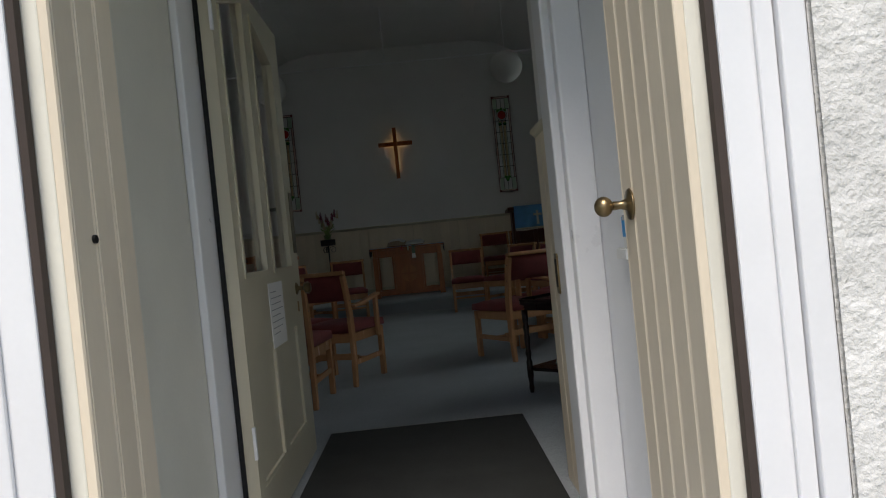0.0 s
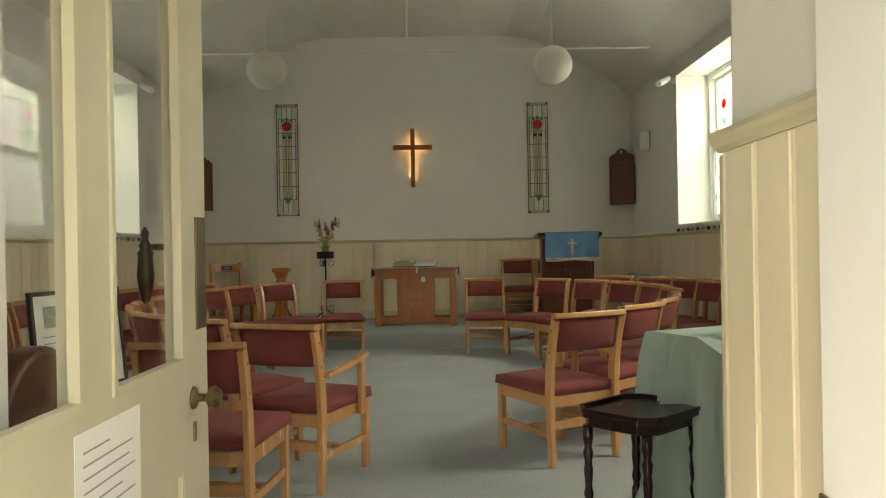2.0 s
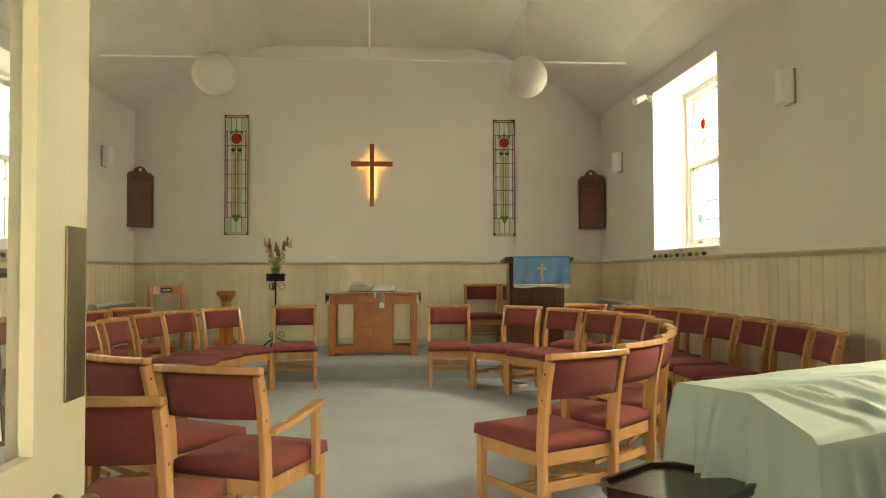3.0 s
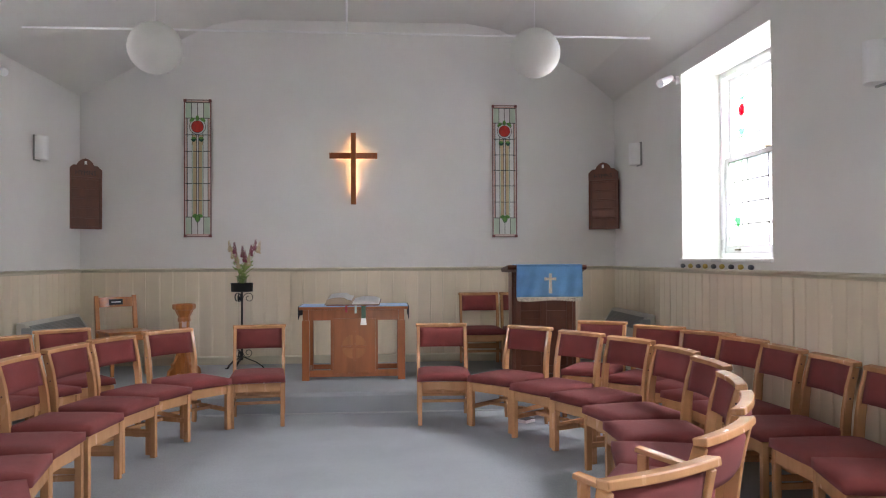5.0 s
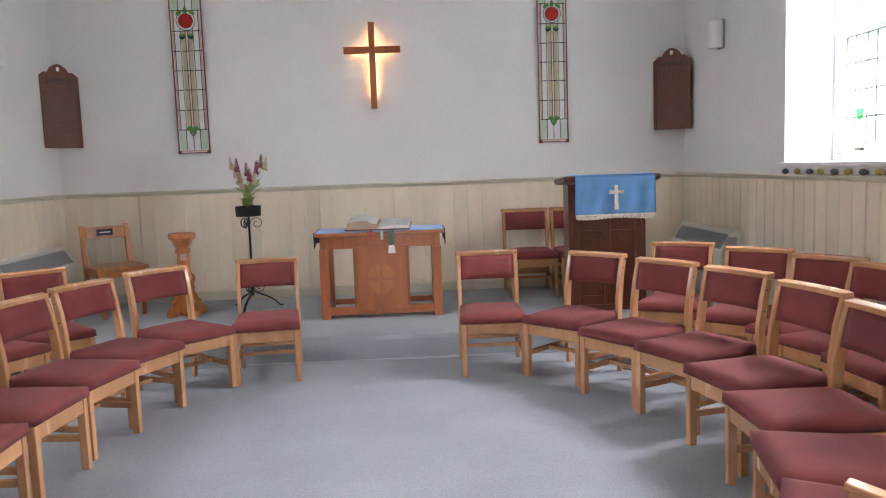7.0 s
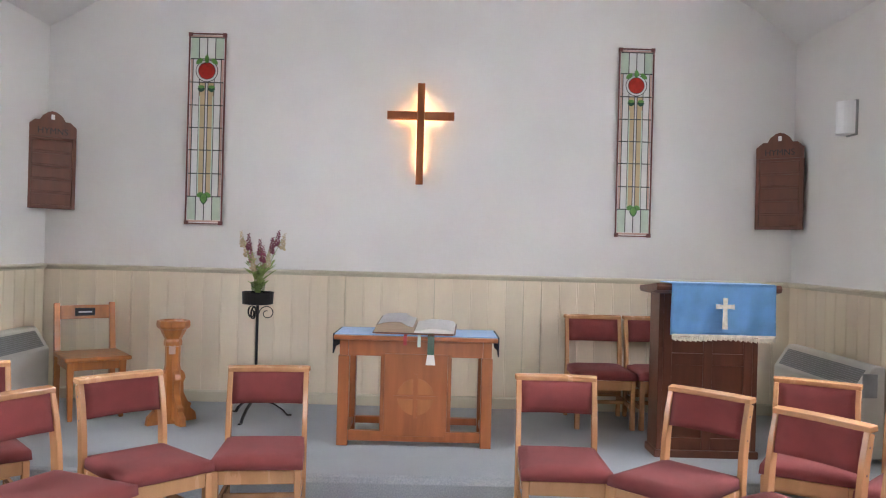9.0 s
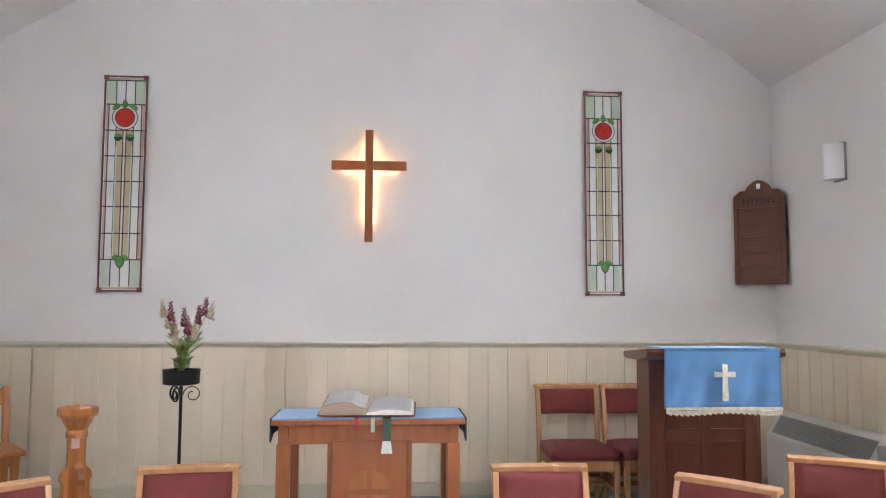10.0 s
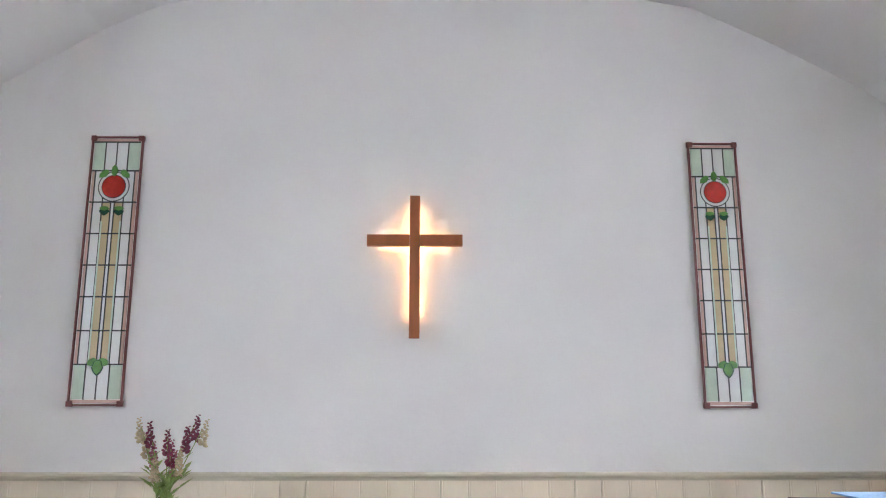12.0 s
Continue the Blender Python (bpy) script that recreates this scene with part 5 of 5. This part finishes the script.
# ---- flower stand ----
def flower_stand(x, y):
    root = thing("plant_stand", "black wrought iron plant stand with scrolled feet", "plant stand", at=Matrix.Translation((x, y, DAIS_Z)))
    bm = bmesh.new()
    sweep(bm, [(0, 0, 0.12), (0, 0, 0.885)], 0.011, 0.011, Vector((1, 0, 0)), 12)
    part("stem", bm, IRON, root)
    for k in range(3):
        a = k * 2 * math.pi / 3 - 1.75
        c, s = math.cos(a), math.sin(a)
        bm = bmesh.new()
        sweep(bm, [(0.012 * c, 0.012 * s, 0.16), (0.06 * c, 0.06 * s, 0.135), (0.15 * c, 0.15 * s, 0.095), (0.22 * c, 0.22 * s, 0.045), (0.25 * c, 0.25 * s, 0.006), (0.285 * c, 0.285 * s, 0.004)], 0.010, 0.006, Vector((-s, c, 0)))
        part("leg", bm, IRON, root)
        for zc, rad in ((0.20, 0.055), (0.815, 0.062)):
            bm = bmesh.new()
            pts = []
            for t in range(22):
                th = t * 0.38
                r = rad * (1 - t / 30)
                pts.append(((0.012 + rad + r * math.cos(math.pi - th)) * c, (0.012 + rad + r * math.cos(math.pi - th)) * s, zc + r * math.sin(math.pi - th) * (1 if zc > 0.5 else -1)))
            sweep(bm, pts, 0.006, 0.003, Vector((-s, c, 0)))
            part("scroll", bm, IRON, root, "iron scroll")
    bm = bmesh.new()
    lathe(bm, [(0.10, 0.885), (0.118, 0.89), (0.121, 0.972), (0.125, 0.984), (0.118, 0.984), (0.112, 0.974), (0.108, 0.90), (0.02, 0.898)], 28)
    part("dish", bm, IRON, root, "round black iron dish")
    vase = thing("vase", "clear glass vase of mixed garden flowers", "vase", at=Matrix.Translation((x, y, DAIS_Z + 0.899)))
    bm = bmesh.new()
    lathe(bm, [(0.05, 0.0), (0.055, 0.01), (0.052, 0.10), (0.058, 0.16), (0.055, 0.16), (0.049, 0.10), (0.050, 0.012), (0.01, 0.01)], 20)
    part("glass", bm, VASE_GLASS, vase, "clear glass", smooth=True).visible_shadow = False
    rnd = random.Random(11)
    bouquet = thing("flowers", "loose bunch of burgundy, pink and cream flowers in vase", "flowers", at=Matrix.Translation((x, y, DAIS_Z + 0.899)))
    heads = [(-0.115, 0.0, 0.44, BLOOM_C), (-0.09, 0.02, 0.37, BLOOM_C), (-0.065, -0.02, 0.42, BLOOM_A), (-0.055, 0.02, 0.33, BLOOM_B), (0.005, 0.0, 0.385, BLOOM_A), (0.03, -0.02, 0.34, BLOOM_A), (0.035, 0.02, 0.29, BLOOM_B), (0.085, 0.0, 0.40, BLOOM_A), (0.12, 0.01, 0.45, BLOOM_A), (0.16, 0.0, 0.43, BLOOM_C), (0.07, -0.03, 0.30, BLOOM_C), (-0.03, -0.03, 0.27, BLOOM_C)]
    for hx, hy, hz, mt in heads:
        hx, hz = hx * 1.12, hz * 1.1
        bm = bmesh.new()
        bx = rnd.uniform(-0.02, 0.02)
        sweep(bm, [(bx, hy * 0.3, 0.03), (bx + hx * 0.25, hy * 0.5, hz * 0.45), (hx, hy, hz + 0.03)], (0.0035, 0.003, 0.002), (0.0035, 0.003, 0.002), Vector((0, 1, 0)), 6)
        for k in range(9):
            t = rnd.uniform(0.10, 0.66)
            cx, cy, cz = bx + (hx - bx) * t, hy * t, 0.03 + hz * t
            a = rnd.uniform(0, 6.28)
            L = rnd.uniform(0.04, 0.09)
            dx, dy = math.cos(a), math.sin(a)
            v = [bm.verts.new(p) for p in ((cx, cy, cz), (cx + dx * L * 0.5 - dy * 0.012, cy + dy * L * 0.5 + dx * 0.012, cz + L * 0.5), (cx + dx * L, cy + dy * L, cz + L * 0.75), (cx + dx * L * 0.5 + dy * 0.012, cy + dy * L * 0.5 - dx * 0.012, cz + L * 0.45))]
            bm.faces.new(v)
        part("stem", bm, STEM, bouquet, "green leafy stem")
        bm = bmesh.new()
        for k in range(22):
            t = k / 22
            a = k * 2.4
            r0 = 0.021 * (1 - 0.6 * t)
            px_, py_, pz_ = hx + r0 * math.cos(a) * 0.8 + hx * 0.12 * t, hy + r0 * math.sin(a) * 0.8, hz - 0.05 + 0.13 * t
            s = 0.0145 * (1.15 - 0.65 * t) * rnd.uniform(0.7, 1.3)
            m = Matrix.Translation((px_, py_, pz_)) @ Euler((rnd.uniform(-0.8, 0.8), rnd.uniform(-0.8, 0.8), a)).to_matrix().to_4x4() @ Matrix.Diagonal((s, s * 0.75, s * 0.6, 1))
            bmesh.ops.create_icosphere(bm, subdivisions=1, radius=1.0, matrix=m)
        part("bloom", bm, mt, bouquet)
    return root


flower_stand(-1.468, 11.43)


# ---- candle pedestal ----
def pedestal(x, y):
    root = thing("candle_stand", "carved honey oak pedestal with a bowl top", "pedestal", at=pose(x, y, DAIS_Z, 0, 0, 15))
    bm = bmesh.new()
    lathe(bm, [(0.05, 0.575), (0.066, 0.58), (0.066, 0.61), (0.060, 0.63), (0.082, 0.67), (0.094, 0.70), (0.116, 0.715), (0.122, 0.73), (0.120, 0.765), (0.112, 0.77), (0.104, 0.765), (0.096, 0.745), (0.02, 0.74)], 8)
    part("bowl", bm, HONEY, root, "octagonal oak bowl")
    bm = bmesh.new()
    lathe(bm, [(0.062, 0.10), (0.062, 0.40), (0.056, 0.43), (0.056, 0.574)], 8)
    part("column", bm, HONEY, root)
    part("plaque", block(-0.024, 0.024, -0.062, -0.050, 0.52, 0.585, 0.002), G_PINK, root, "pale inscription plate")
    for k in range(4):
        bm = bmesh.new()
        prism(bm, [(0.035, 0.42), (0.088, 0.37), (0.098, 0.33), (0.082, 0.30), (0.085, 0.22), (0.12, 0.15), (0.15, 0.13), (0.14, 0.10), (0.185, 0.06), (0.195, 0.0), (0.11, 0.0), (0.09, 0.03), (0.035, 0.03)], -0.024, 0.024, "y")
        soft(bm, 0.003, 1)
        ob = part("bracket", bm, HONEY, root, "shaped buttress foot")
        ob.matrix_basis = Matrix.Rotation(k * math.pi / 2 - math.pi / 4 - 0.26, 4, "Z")
    bm = bmesh.new()
    lathe(bm, [(0.06, 0.0), (0.06, 0.10)], 8)
    part("base", bm, HONEY, root)
    return root


pedestal(-2.04, 11.19)


# ---- wooden chair with a plaque ----
def plank_chair(x, y, turn):
    root = thing("wooden_chair", "honey oak chair with a black inscribed back plate", "chair", at=pose(x, y, DAIS_Z, 0, 0, turn))
    part("seat", block(-0.235, 0.235, -0.27, 0.21, 0.445, 0.478, 0.010), HONEY, root, "solid oak seat")
    for sx in (-1, 1):
        bm = bmesh.new()
        sweep(bm, [(sx * 0.18, -0.19, 0), (sx * 0.185, -0.185, 0.32), (sx * 0.185, -0.185, 0.445)], (0.016, 0.022, 0.026), (0.016, 0.022, 0.026), Vector((1, 0, 0)))
        part("leg", soft(bm, 0.003, 1), HONEY, root)
        bm = bmesh.new()
        sweep(bm, [(sx * 0.205, 0.235, 0), (sx * 0.205, 0.228, 0.45), (sx * 0.205, 0.262, 0.70), (sx * 0.205, 0.286, 0.848)], 0.022, (0.022, 0.026, 0.022, 0.018), Vector((1, 0, 0)))
        part("leg", soft(bm, 0.003, 1), HONEY, root)
        part("side_apron", block(sx * 0.195 - 0.01, sx * 0.195 + 0.01, -0.165, 0.20, 0.375, 0.444, 0.003), HONEY, root)
    part("front_apron", block(-0.165, 0.165, -0.20, -0.18, 0.375, 0.444, 0.003), HONEY, root)
    bm = bmesh.new()
    sweep(bm, [(-0.182, 0.266, 0.775), (0, 0.286, 0.775), (0.182, 0.266, 0.775)], 0.055, 0.012, Vector((0, 0.15, 1)))
    part("back_rail", soft(bm, 0.003, 1), HONEY, root)
    part("plaque", block(-0.075, 0.075, 0.258, 0.267, 0.745, 0.808, 0.003), DARK_SHADOW, root, "black inscribed plate")
    part("plaque_text", fresh((-0.05, 0.05, 0.2565, 0.2575, 0.770, 0.781)), PAPER, root, "unreadable pale inscription")
    return root


plank_chair(-2.74, 11.39, 36)


# ---- storage heaters ----
def heater(name_label, x_wall, sx, y0, y1):
    """A wall heater; sx is the way it faces from its wall."""
    root = thing("storage_heater", name_label, "heater", "storage heaters", Matrix.Translation((x_wall, 0, DAIS_Z)))
    prof_h = [(sx * 0.045, 0.03), (sx * 0.235, 0.03), (sx * 0.235, 0.47), (sx * 0.13, 0.635), (sx * 0.11, 0.645), (sx * 0.045, 0.645)]
    bm = bmesh.new()
    prism(bm, prof_h, y0, y1, "y")
    part("case", soft(bm, 0.006, 1), METAL_WHITE, root, "off-white steel case")
    dx, dz = sx * -0.105, 0.165
    ln = math.hypot(dx, dz)
    nx, nz = sx * dz / ln, 0.105 / ln
    bm = bmesh.new()
    a = (sx * 0.235 + dx * 0.13, 0.47 + dz * 0.13)
    b = (sx * 0.235 + dx * 0.87, 0.47 + dz * 0.87)
    prism(bm, [a, b, (b[0] + nx * 0.003, b[1] + nz * 0.003), (a[0] + nx * 0.003, a[1] + nz * 0.003)], y0 + 0.06, y1 - 0.06, "y")
    part("grille", bm, GRILLE, root, "dark grey outlet grille")
    for i in range(9):
        t = 0.17 + i * 0.08
        c = (sx * 0.235 + dx * t + nx * 0.004, 0.47 + dz * t + nz * 0.004)
        bm = bmesh.new()
        sweep(bm, [(c[0], y0 + 0.065, c[1]), (c[0], y1 - 0.065, c[1])], 0.002, 0.0035, Vector((0, 0, 1)))
        part("louvre", bm, GREY_PLASTIC, root)
    for y in (y0 + 0.05, y1 - 0.13):
        part("foot", block(*sorted((sx * 0.05, sx * 0.22)), y, y + 0.08, 0, 0.029, 0.003), GREY_PLASTIC, root)
    part("side_control", block(*sorted((sx * 0.10, sx * 0.20)), y0 - 0.012, y0, 0.44, 0.60, 0.004), GREY_PLASTIC, root, "grey end control panel")
    return root


heater("off-white storage heater by the corner near the lectern", XR, -1, 10.50, 11.75)
heater("off-white storage heater by the corner near the wooden chair", XL, 1, 10.33, 11.66)


# ---- painted stones on the dado rail ----
rnd = random.Random(5)
for x, sx in ((XR - 0.022, 1), (XL + 0.022, -1)):
    for i in range(9):
        bm = bmesh.new()
        bmesh.ops.create_icosphere(bm, subdivisions=2, radius=1.0)
        for v in bm.verts:
            v.co *= 1 + 0.15 * noise.noise(v.co * 1.7 + Vector((i, sx, 0)))
        bmesh.ops.scale(bm, vec=(0.016, 0.045, 0.022), verts=bm.verts)
        ob = tagged(part("painted_stone", bm, PEBBLE_A if i % 2 else PEBBLE_B, None, "", True), "small yellow painted stone on the dado rail" if i % 2 else "small dark painted stone on the dado rail", "stone", "row of painted stones")
        ob.matrix_basis = Matrix.Translation((x, 8.46 + i * 0.168 + rnd.uniform(-0.01, 0.01), DADO + 0.024 + 0.019))


# ---- covered organ ----
def covered_organ(px_, py_, turn):
    """A keyboard instrument hidden below a draped cloth: flat lid, sloping front, folds at the corners."""
    L, top, back_d, front_d, lip = 1.40, 0.824, -0.295, -0.515, 0.722
    body = thing("organ", "dark low organ mostly hidden under a green cloth", "organ", at=pose(px_, py_, 0, 0, 0, turn))
    part("case", block(0.05, L - 0.05, front_d + 0.05, -0.05, 0.0, lip - 0.05, 0.006), DARK_SHADOW, body, "black case")
    part("lid", block(0.04, L - 0.04, back_d + 0.02, -0.04, lip - 0.0495, top - 0.03, 0.006), DARK_SHADOW, body)

    def crease(x, y):
        """Sharp pleats that run down the slope from the lid's near corner, and soft dents on the lid."""
        h = 0.0
        for k, (x0, lean, w, a) in enumerate(((0.10, 0.9, 0.026, 0.022), (0.19, 1.5, 0.03, 0.026), (0.30, 0.7, 0.022, 0.018), (0.41, 1.3, 0.04, 0.026), (0.55, 0.4, 0.022, 0.016), (0.66, 1.1, 0.03, 0.024), (0.86, 1.4, 0.045, 0.026), (1.05, 0.8, 0.03, 0.018))):
            d = x - (x0 + lean * (back_d - y) + 0.02 * noise.noise((y * 6, k, 0)))
            h += a * max(0.0, 1 - abs(d) / w) * (1.0 if y < back_d else max(0.0, 1 - (y - back_d) / 0.16))
        h += 0.030 * max(0, 0.22 - abs(noise.noise((x * 2.1 + y * 3.0, y * 1.7 - x * 0.6, 3.0)))) + 0.005 * noise.noise((x * 6, y * 8, 2.0))
        return h - 0.008

    cover = thing("cloth_cover", "sage green cotton cloth draped over the organ", "cloth", at=pose(px_, py_, 0.002, 0, 0, turn))
    cross_p = [(0.0, top - 0.012), (-0.012, top), (-0.14, top + 0.002), (back_d, top), (front_d + 0.02, lip + 0.012), (front_d, lip - 0.012)]
    dense = []
    for a, b in zip(cross_p, cross_p[1:]):
        n = max(1, int(math.hypot(b[0] - a[0], b[1] - a[1]) / 0.012))
        dense += [(a[0] + (b[0] - a[0]) * k / n, a[1] + (b[1] - a[1]) * k / n) for k in range(n)]
    dense.append(cross_p[-1])
    xs = [float(v) for v in np.linspace(0, L, 115)]

    def sheet(rows, name, label=""):
        bm = bmesh.new()
        vs = [[bm.verts.new(p) for p in r] for r in rows]
        for r0, r1 in zip(vs, vs[1:]):
            for k in range(len(r0) - 1):
                bm.faces.new((r0[k], r1[k], r1[k + 1], r0[k + 1]))
        bmesh.ops.recalc_face_normals(bm, faces=list(bm.faces))
        return part(name, bm, GREEN_CLOTH, cover, label, True)

    def rim(x):
        return min(1.0, x / 0.03, (L - x) / 0.03)

    lid_rows = [[(x, y, z + crease(x, y) * rim(x) * min(1.0, k / 3, (len(dense) - 1 - k) / 3)) for k, (y, z) in enumerate(dense)] for x in xs]
    sheet(lid_rows, "top_cloth", "creased cloth over lid and slope")
    # hanging sides: pleats grow towards the hem
    def pleat(s, seed):
        return (1 - abs(math.sin(s * 8.5 + 1.1 * math.sin(s * 4.1 + seed)))) ** 1.5 + 0.6 * (1 - abs(math.sin(s * 15.5 + seed))) ** 2

    def flare(d):
        """How far the cloth stands off at a corner, d metres along from it."""
        return max(0.0, 1 - d / 0.20) ** 2

    N = 40
    front_rows = []
    for x in xs:
        r = []
        near, far = flare(x), flare(L - x)
        for k in range(N + 1):
            v = k / N
            hem = 0.10 + 0.03 * math.sin(x * 5)
            z = (lip - 0.012) + (hem - lip + 0.012) * v
            fall = lip - 0.012 - z
            r.append((x + 0.05 * v * math.sin(x * 9) * rim(x) - fall * 0.22 * (near - far), front_d - (0.015 * v ** 0.5 + 0.075 * v * max(0, pleat(x, 1.0))) * (0.3 + 0.7 * rim(x)) - fall * 0.16 * (near + far), z))
        front_rows.append(r)
    sheet(front_rows, "front_fall", "hanging pleated cloth")
    back_rows = [[(x, 0.004 + 0.03 * (k / 20) * max(0, pleat(x, 2.0)), (top - 0.012) + (0.14 - top + 0.012) * k / 20) for k in range(21)] for x in xs[::2]]
    sheet(back_rows, "back_fall")
    for x0, sgn in ((0.0, -1), (L, 1)):
        end_rows = []
        for k0, (y, z) in enumerate(dense):
            r = []
            w = flare(y - front_d) ** 1.5
            last = k0 == len(dense) - 1
            mate = front_rows[0 if sgn < 0 else -1]
            for k in range(N + 1):
                v = k / N
                hem = 0.10 + 0.10 * (0.5 + 0.5 * math.sin(y * 11 + 1))
                zz = z + (hem - z) * v
                fall = max(0.0, z - zz)
                ridge = sum(a * max(0.0, 1 - abs(y - yc - lean * fall) / wd) for yc, lean, wd, a in ((-0.005, 0.05, 0.05, 0.20), (-0.11, -0.06, 0.04, 0.18), (-0.205, 0.05, 0.045, 0.30), (-0.30, -0.10, 0.035, 0.20), (-0.41, -0.06, 0.03, 0.10)))
                out = 0.008 * min(1, v * 6) + (0.02 * fall + ridge * 0.8 * fall ** 0.8)
                p = (x0 + sgn * out, y + 0.04 * fall * math.sin(y * 20), zz)
                q = 1.0 if last else w * min(1.0, v * 5)
                r.append(tuple(a * (1 - q) + b * q for a, b in zip(p, mate[k])))
            end_rows.append(r)
        sheet(end_rows, "end_fall", "hanging cloth with deep corner folds")
    return body


covered_organ(0.957, 3.965, 27)


# ---- dark side table ----
def side_table(x, y, turn):
    root = thing("side_table", "near-black polished side table with turned legs", "side table", at=pose(x, y, 0, 0, 0, turn))
    w, d, h, c = 0.205, 0.178, 0.560, 0.060
    octo = [(-w + c, -d), (w - c, -d), (w, -d + c), (w, d - c), (w - c, d), (-w + c, d), (-w, d - c), (-w, -d + c)]
    bm = bmesh.new()
    prism(bm, octo, h - 0.022, h, "z")
    part("tabletop", soft(bm, 0.005, 2), EBONY, root, "dark polished top with cut corners")
    for a, b in zip(octo, octo[1:] + octo[:1]):
        bm = bmesh.new()
        sweep(bm, [(a[0] * 0.975, a[1] * 0.975, h + 0.007), (b[0] * 0.975, b[1] * 0.975, h + 0.007)], 0.0065, 0.0075, Vector((0, 0, 1)))
        part("rim", bm, EBONY, root, "raised dark rim")
    bm = bmesh.new()
    prism(bm, [(u * 0.9, v * 0.9) for u, v in octo], h - 0.056, h - 0.0225, "z")
    part("apron", bm, EBONY, root)
    bm = bmesh.new()
    prism(bm, [(u * 0.84, v * 0.84) for u, v in octo], 0.135, 0.155, "z")
    part("shelf", soft(bm, 0.004, 1), EBONY, root, "lower shelf")
    for sx in (-1, 1):
        for sy in (-1, 1):
            bm = bmesh.new()
            lathe(bm, [(0.011, 0.0), (0.016, 0.03), (0.013, 0.06), (0.019, 0.10), (0.019, 0.19), (0.012, 0.21), (0.019, 0.24), (0.013, 0.27), (0.018, 0.33), (0.014, 0.36), (0.020, 0.40), (0.013, 0.42), (0.019, 0.45), (0.019, h - 0.0565)], 14, (sx * 0.160, sy * 0.130, 0))
            part("leg", bm, EBONY, root, "turned leg", smooth=True)
    return root


side_table(0.862, 3.69, 42)

# ---- table with framed sheet behind the open door ----
disp = thing("display_table", "low table covered with grey-lilac cloth behind the door", "table", at=pose(-1.644, 3.588, 0, 0, 0, 8))
part("cloth", block(-0.48, 0.48, -0.62, 0.62, 0.45, 0.656, 0.02, 3), LILAC, disp, "crumpled grey-lilac cloth")
part("table_front", block(-0.46, 0.46, -0.60, 0.60, 0.39, 0.4495, 0.004), MAHOGANY, disp)
for sx in (-1, 1):
    for sy in (-1, 1):
        part("leg", block(sx * 0.42 - 0.025, sx * 0.42 + 0.025, sy * 0.55 - 0.025, sy * 0.55 + 0.025, 0, 0.3895, 0.004), MAHOGANY, disp)
fr_ = thing("framed_sheet", "black framed printed sheet leaning on the lilac table", "picture frame", at=pose(-1.283, 3.742, 0.657, -6, 0, 72))
part("sheet", block(-0.215, 0.215, -0.004, 0.004, 0.016, 0.38, 0), PAPER, fr_, "white printed sheet")
for b in ((-0.23, 0.23, 0.0, 0.0155), (-0.23, 0.23, 0.3805, 0.396), (-0.23, -0.2155, 0.016, 0.38), (0.2155, 0.23, 0.016, 0.38)):
    part("frame", block(b[0], b[1], -0.010, 0.010, b[2], b[3], 0.002), DARK_SHADOW, fr_, "thin black frame")
for b in ((-0.17, -0.02, 0.26, 0.34), (0.10, 0.18, 0.24, 0.29), (0.10, 0.18, 0.05, 0.11)):
    part("picture", fresh((b[0], b[1], -0.0055, -0.0045, b[2], b[3])), PALE_PRINT, fr_, "small faded printed picture")
for i in range(7):
    part("text_line", fresh((-0.18, 0.05, -0.0055, -0.0045, 0.225 - i * 0.025, 0.229 - i * 0.025)), GREY_PLASTIC, fr_, "unreadable text line")
tub = thing("tub_chair", "dark brown upholstered chair with a rounded back", "chair", at=pose(-1.026, 2.455, 0, 0, 0, -90))
bm = bmesh.new()
n = 14
outl = [(-0.17, 0.42)] + [(-0.17 * math.cos(math.pi * k / n), 0.82 + 0.165 * math.sin(math.pi * k / n)) for k in range(n + 1)] + [(0.17, 0.42)]
prism(bm, outl, 0.18, 0.25, "y")
part("backrest", soft(bm, 0.02, 3), MAHOGANY, tub, "rounded dark back")
part("seat", block(-0.2, 0.2, -0.24, 0.179, 0.36, 0.46, 0.03, 3), MAHOGANY, tub, "dark seat")
for sx in (-1, 1):
    for y in (-0.2, 0.2):
        part("leg", block(sx * 0.15 - 0.02, sx * 0.15 + 0.02, y - 0.02, y + 0.02, 0, 0.3595 if y < 0 else 0.4195, 0.004), MAHOGANY, tub)
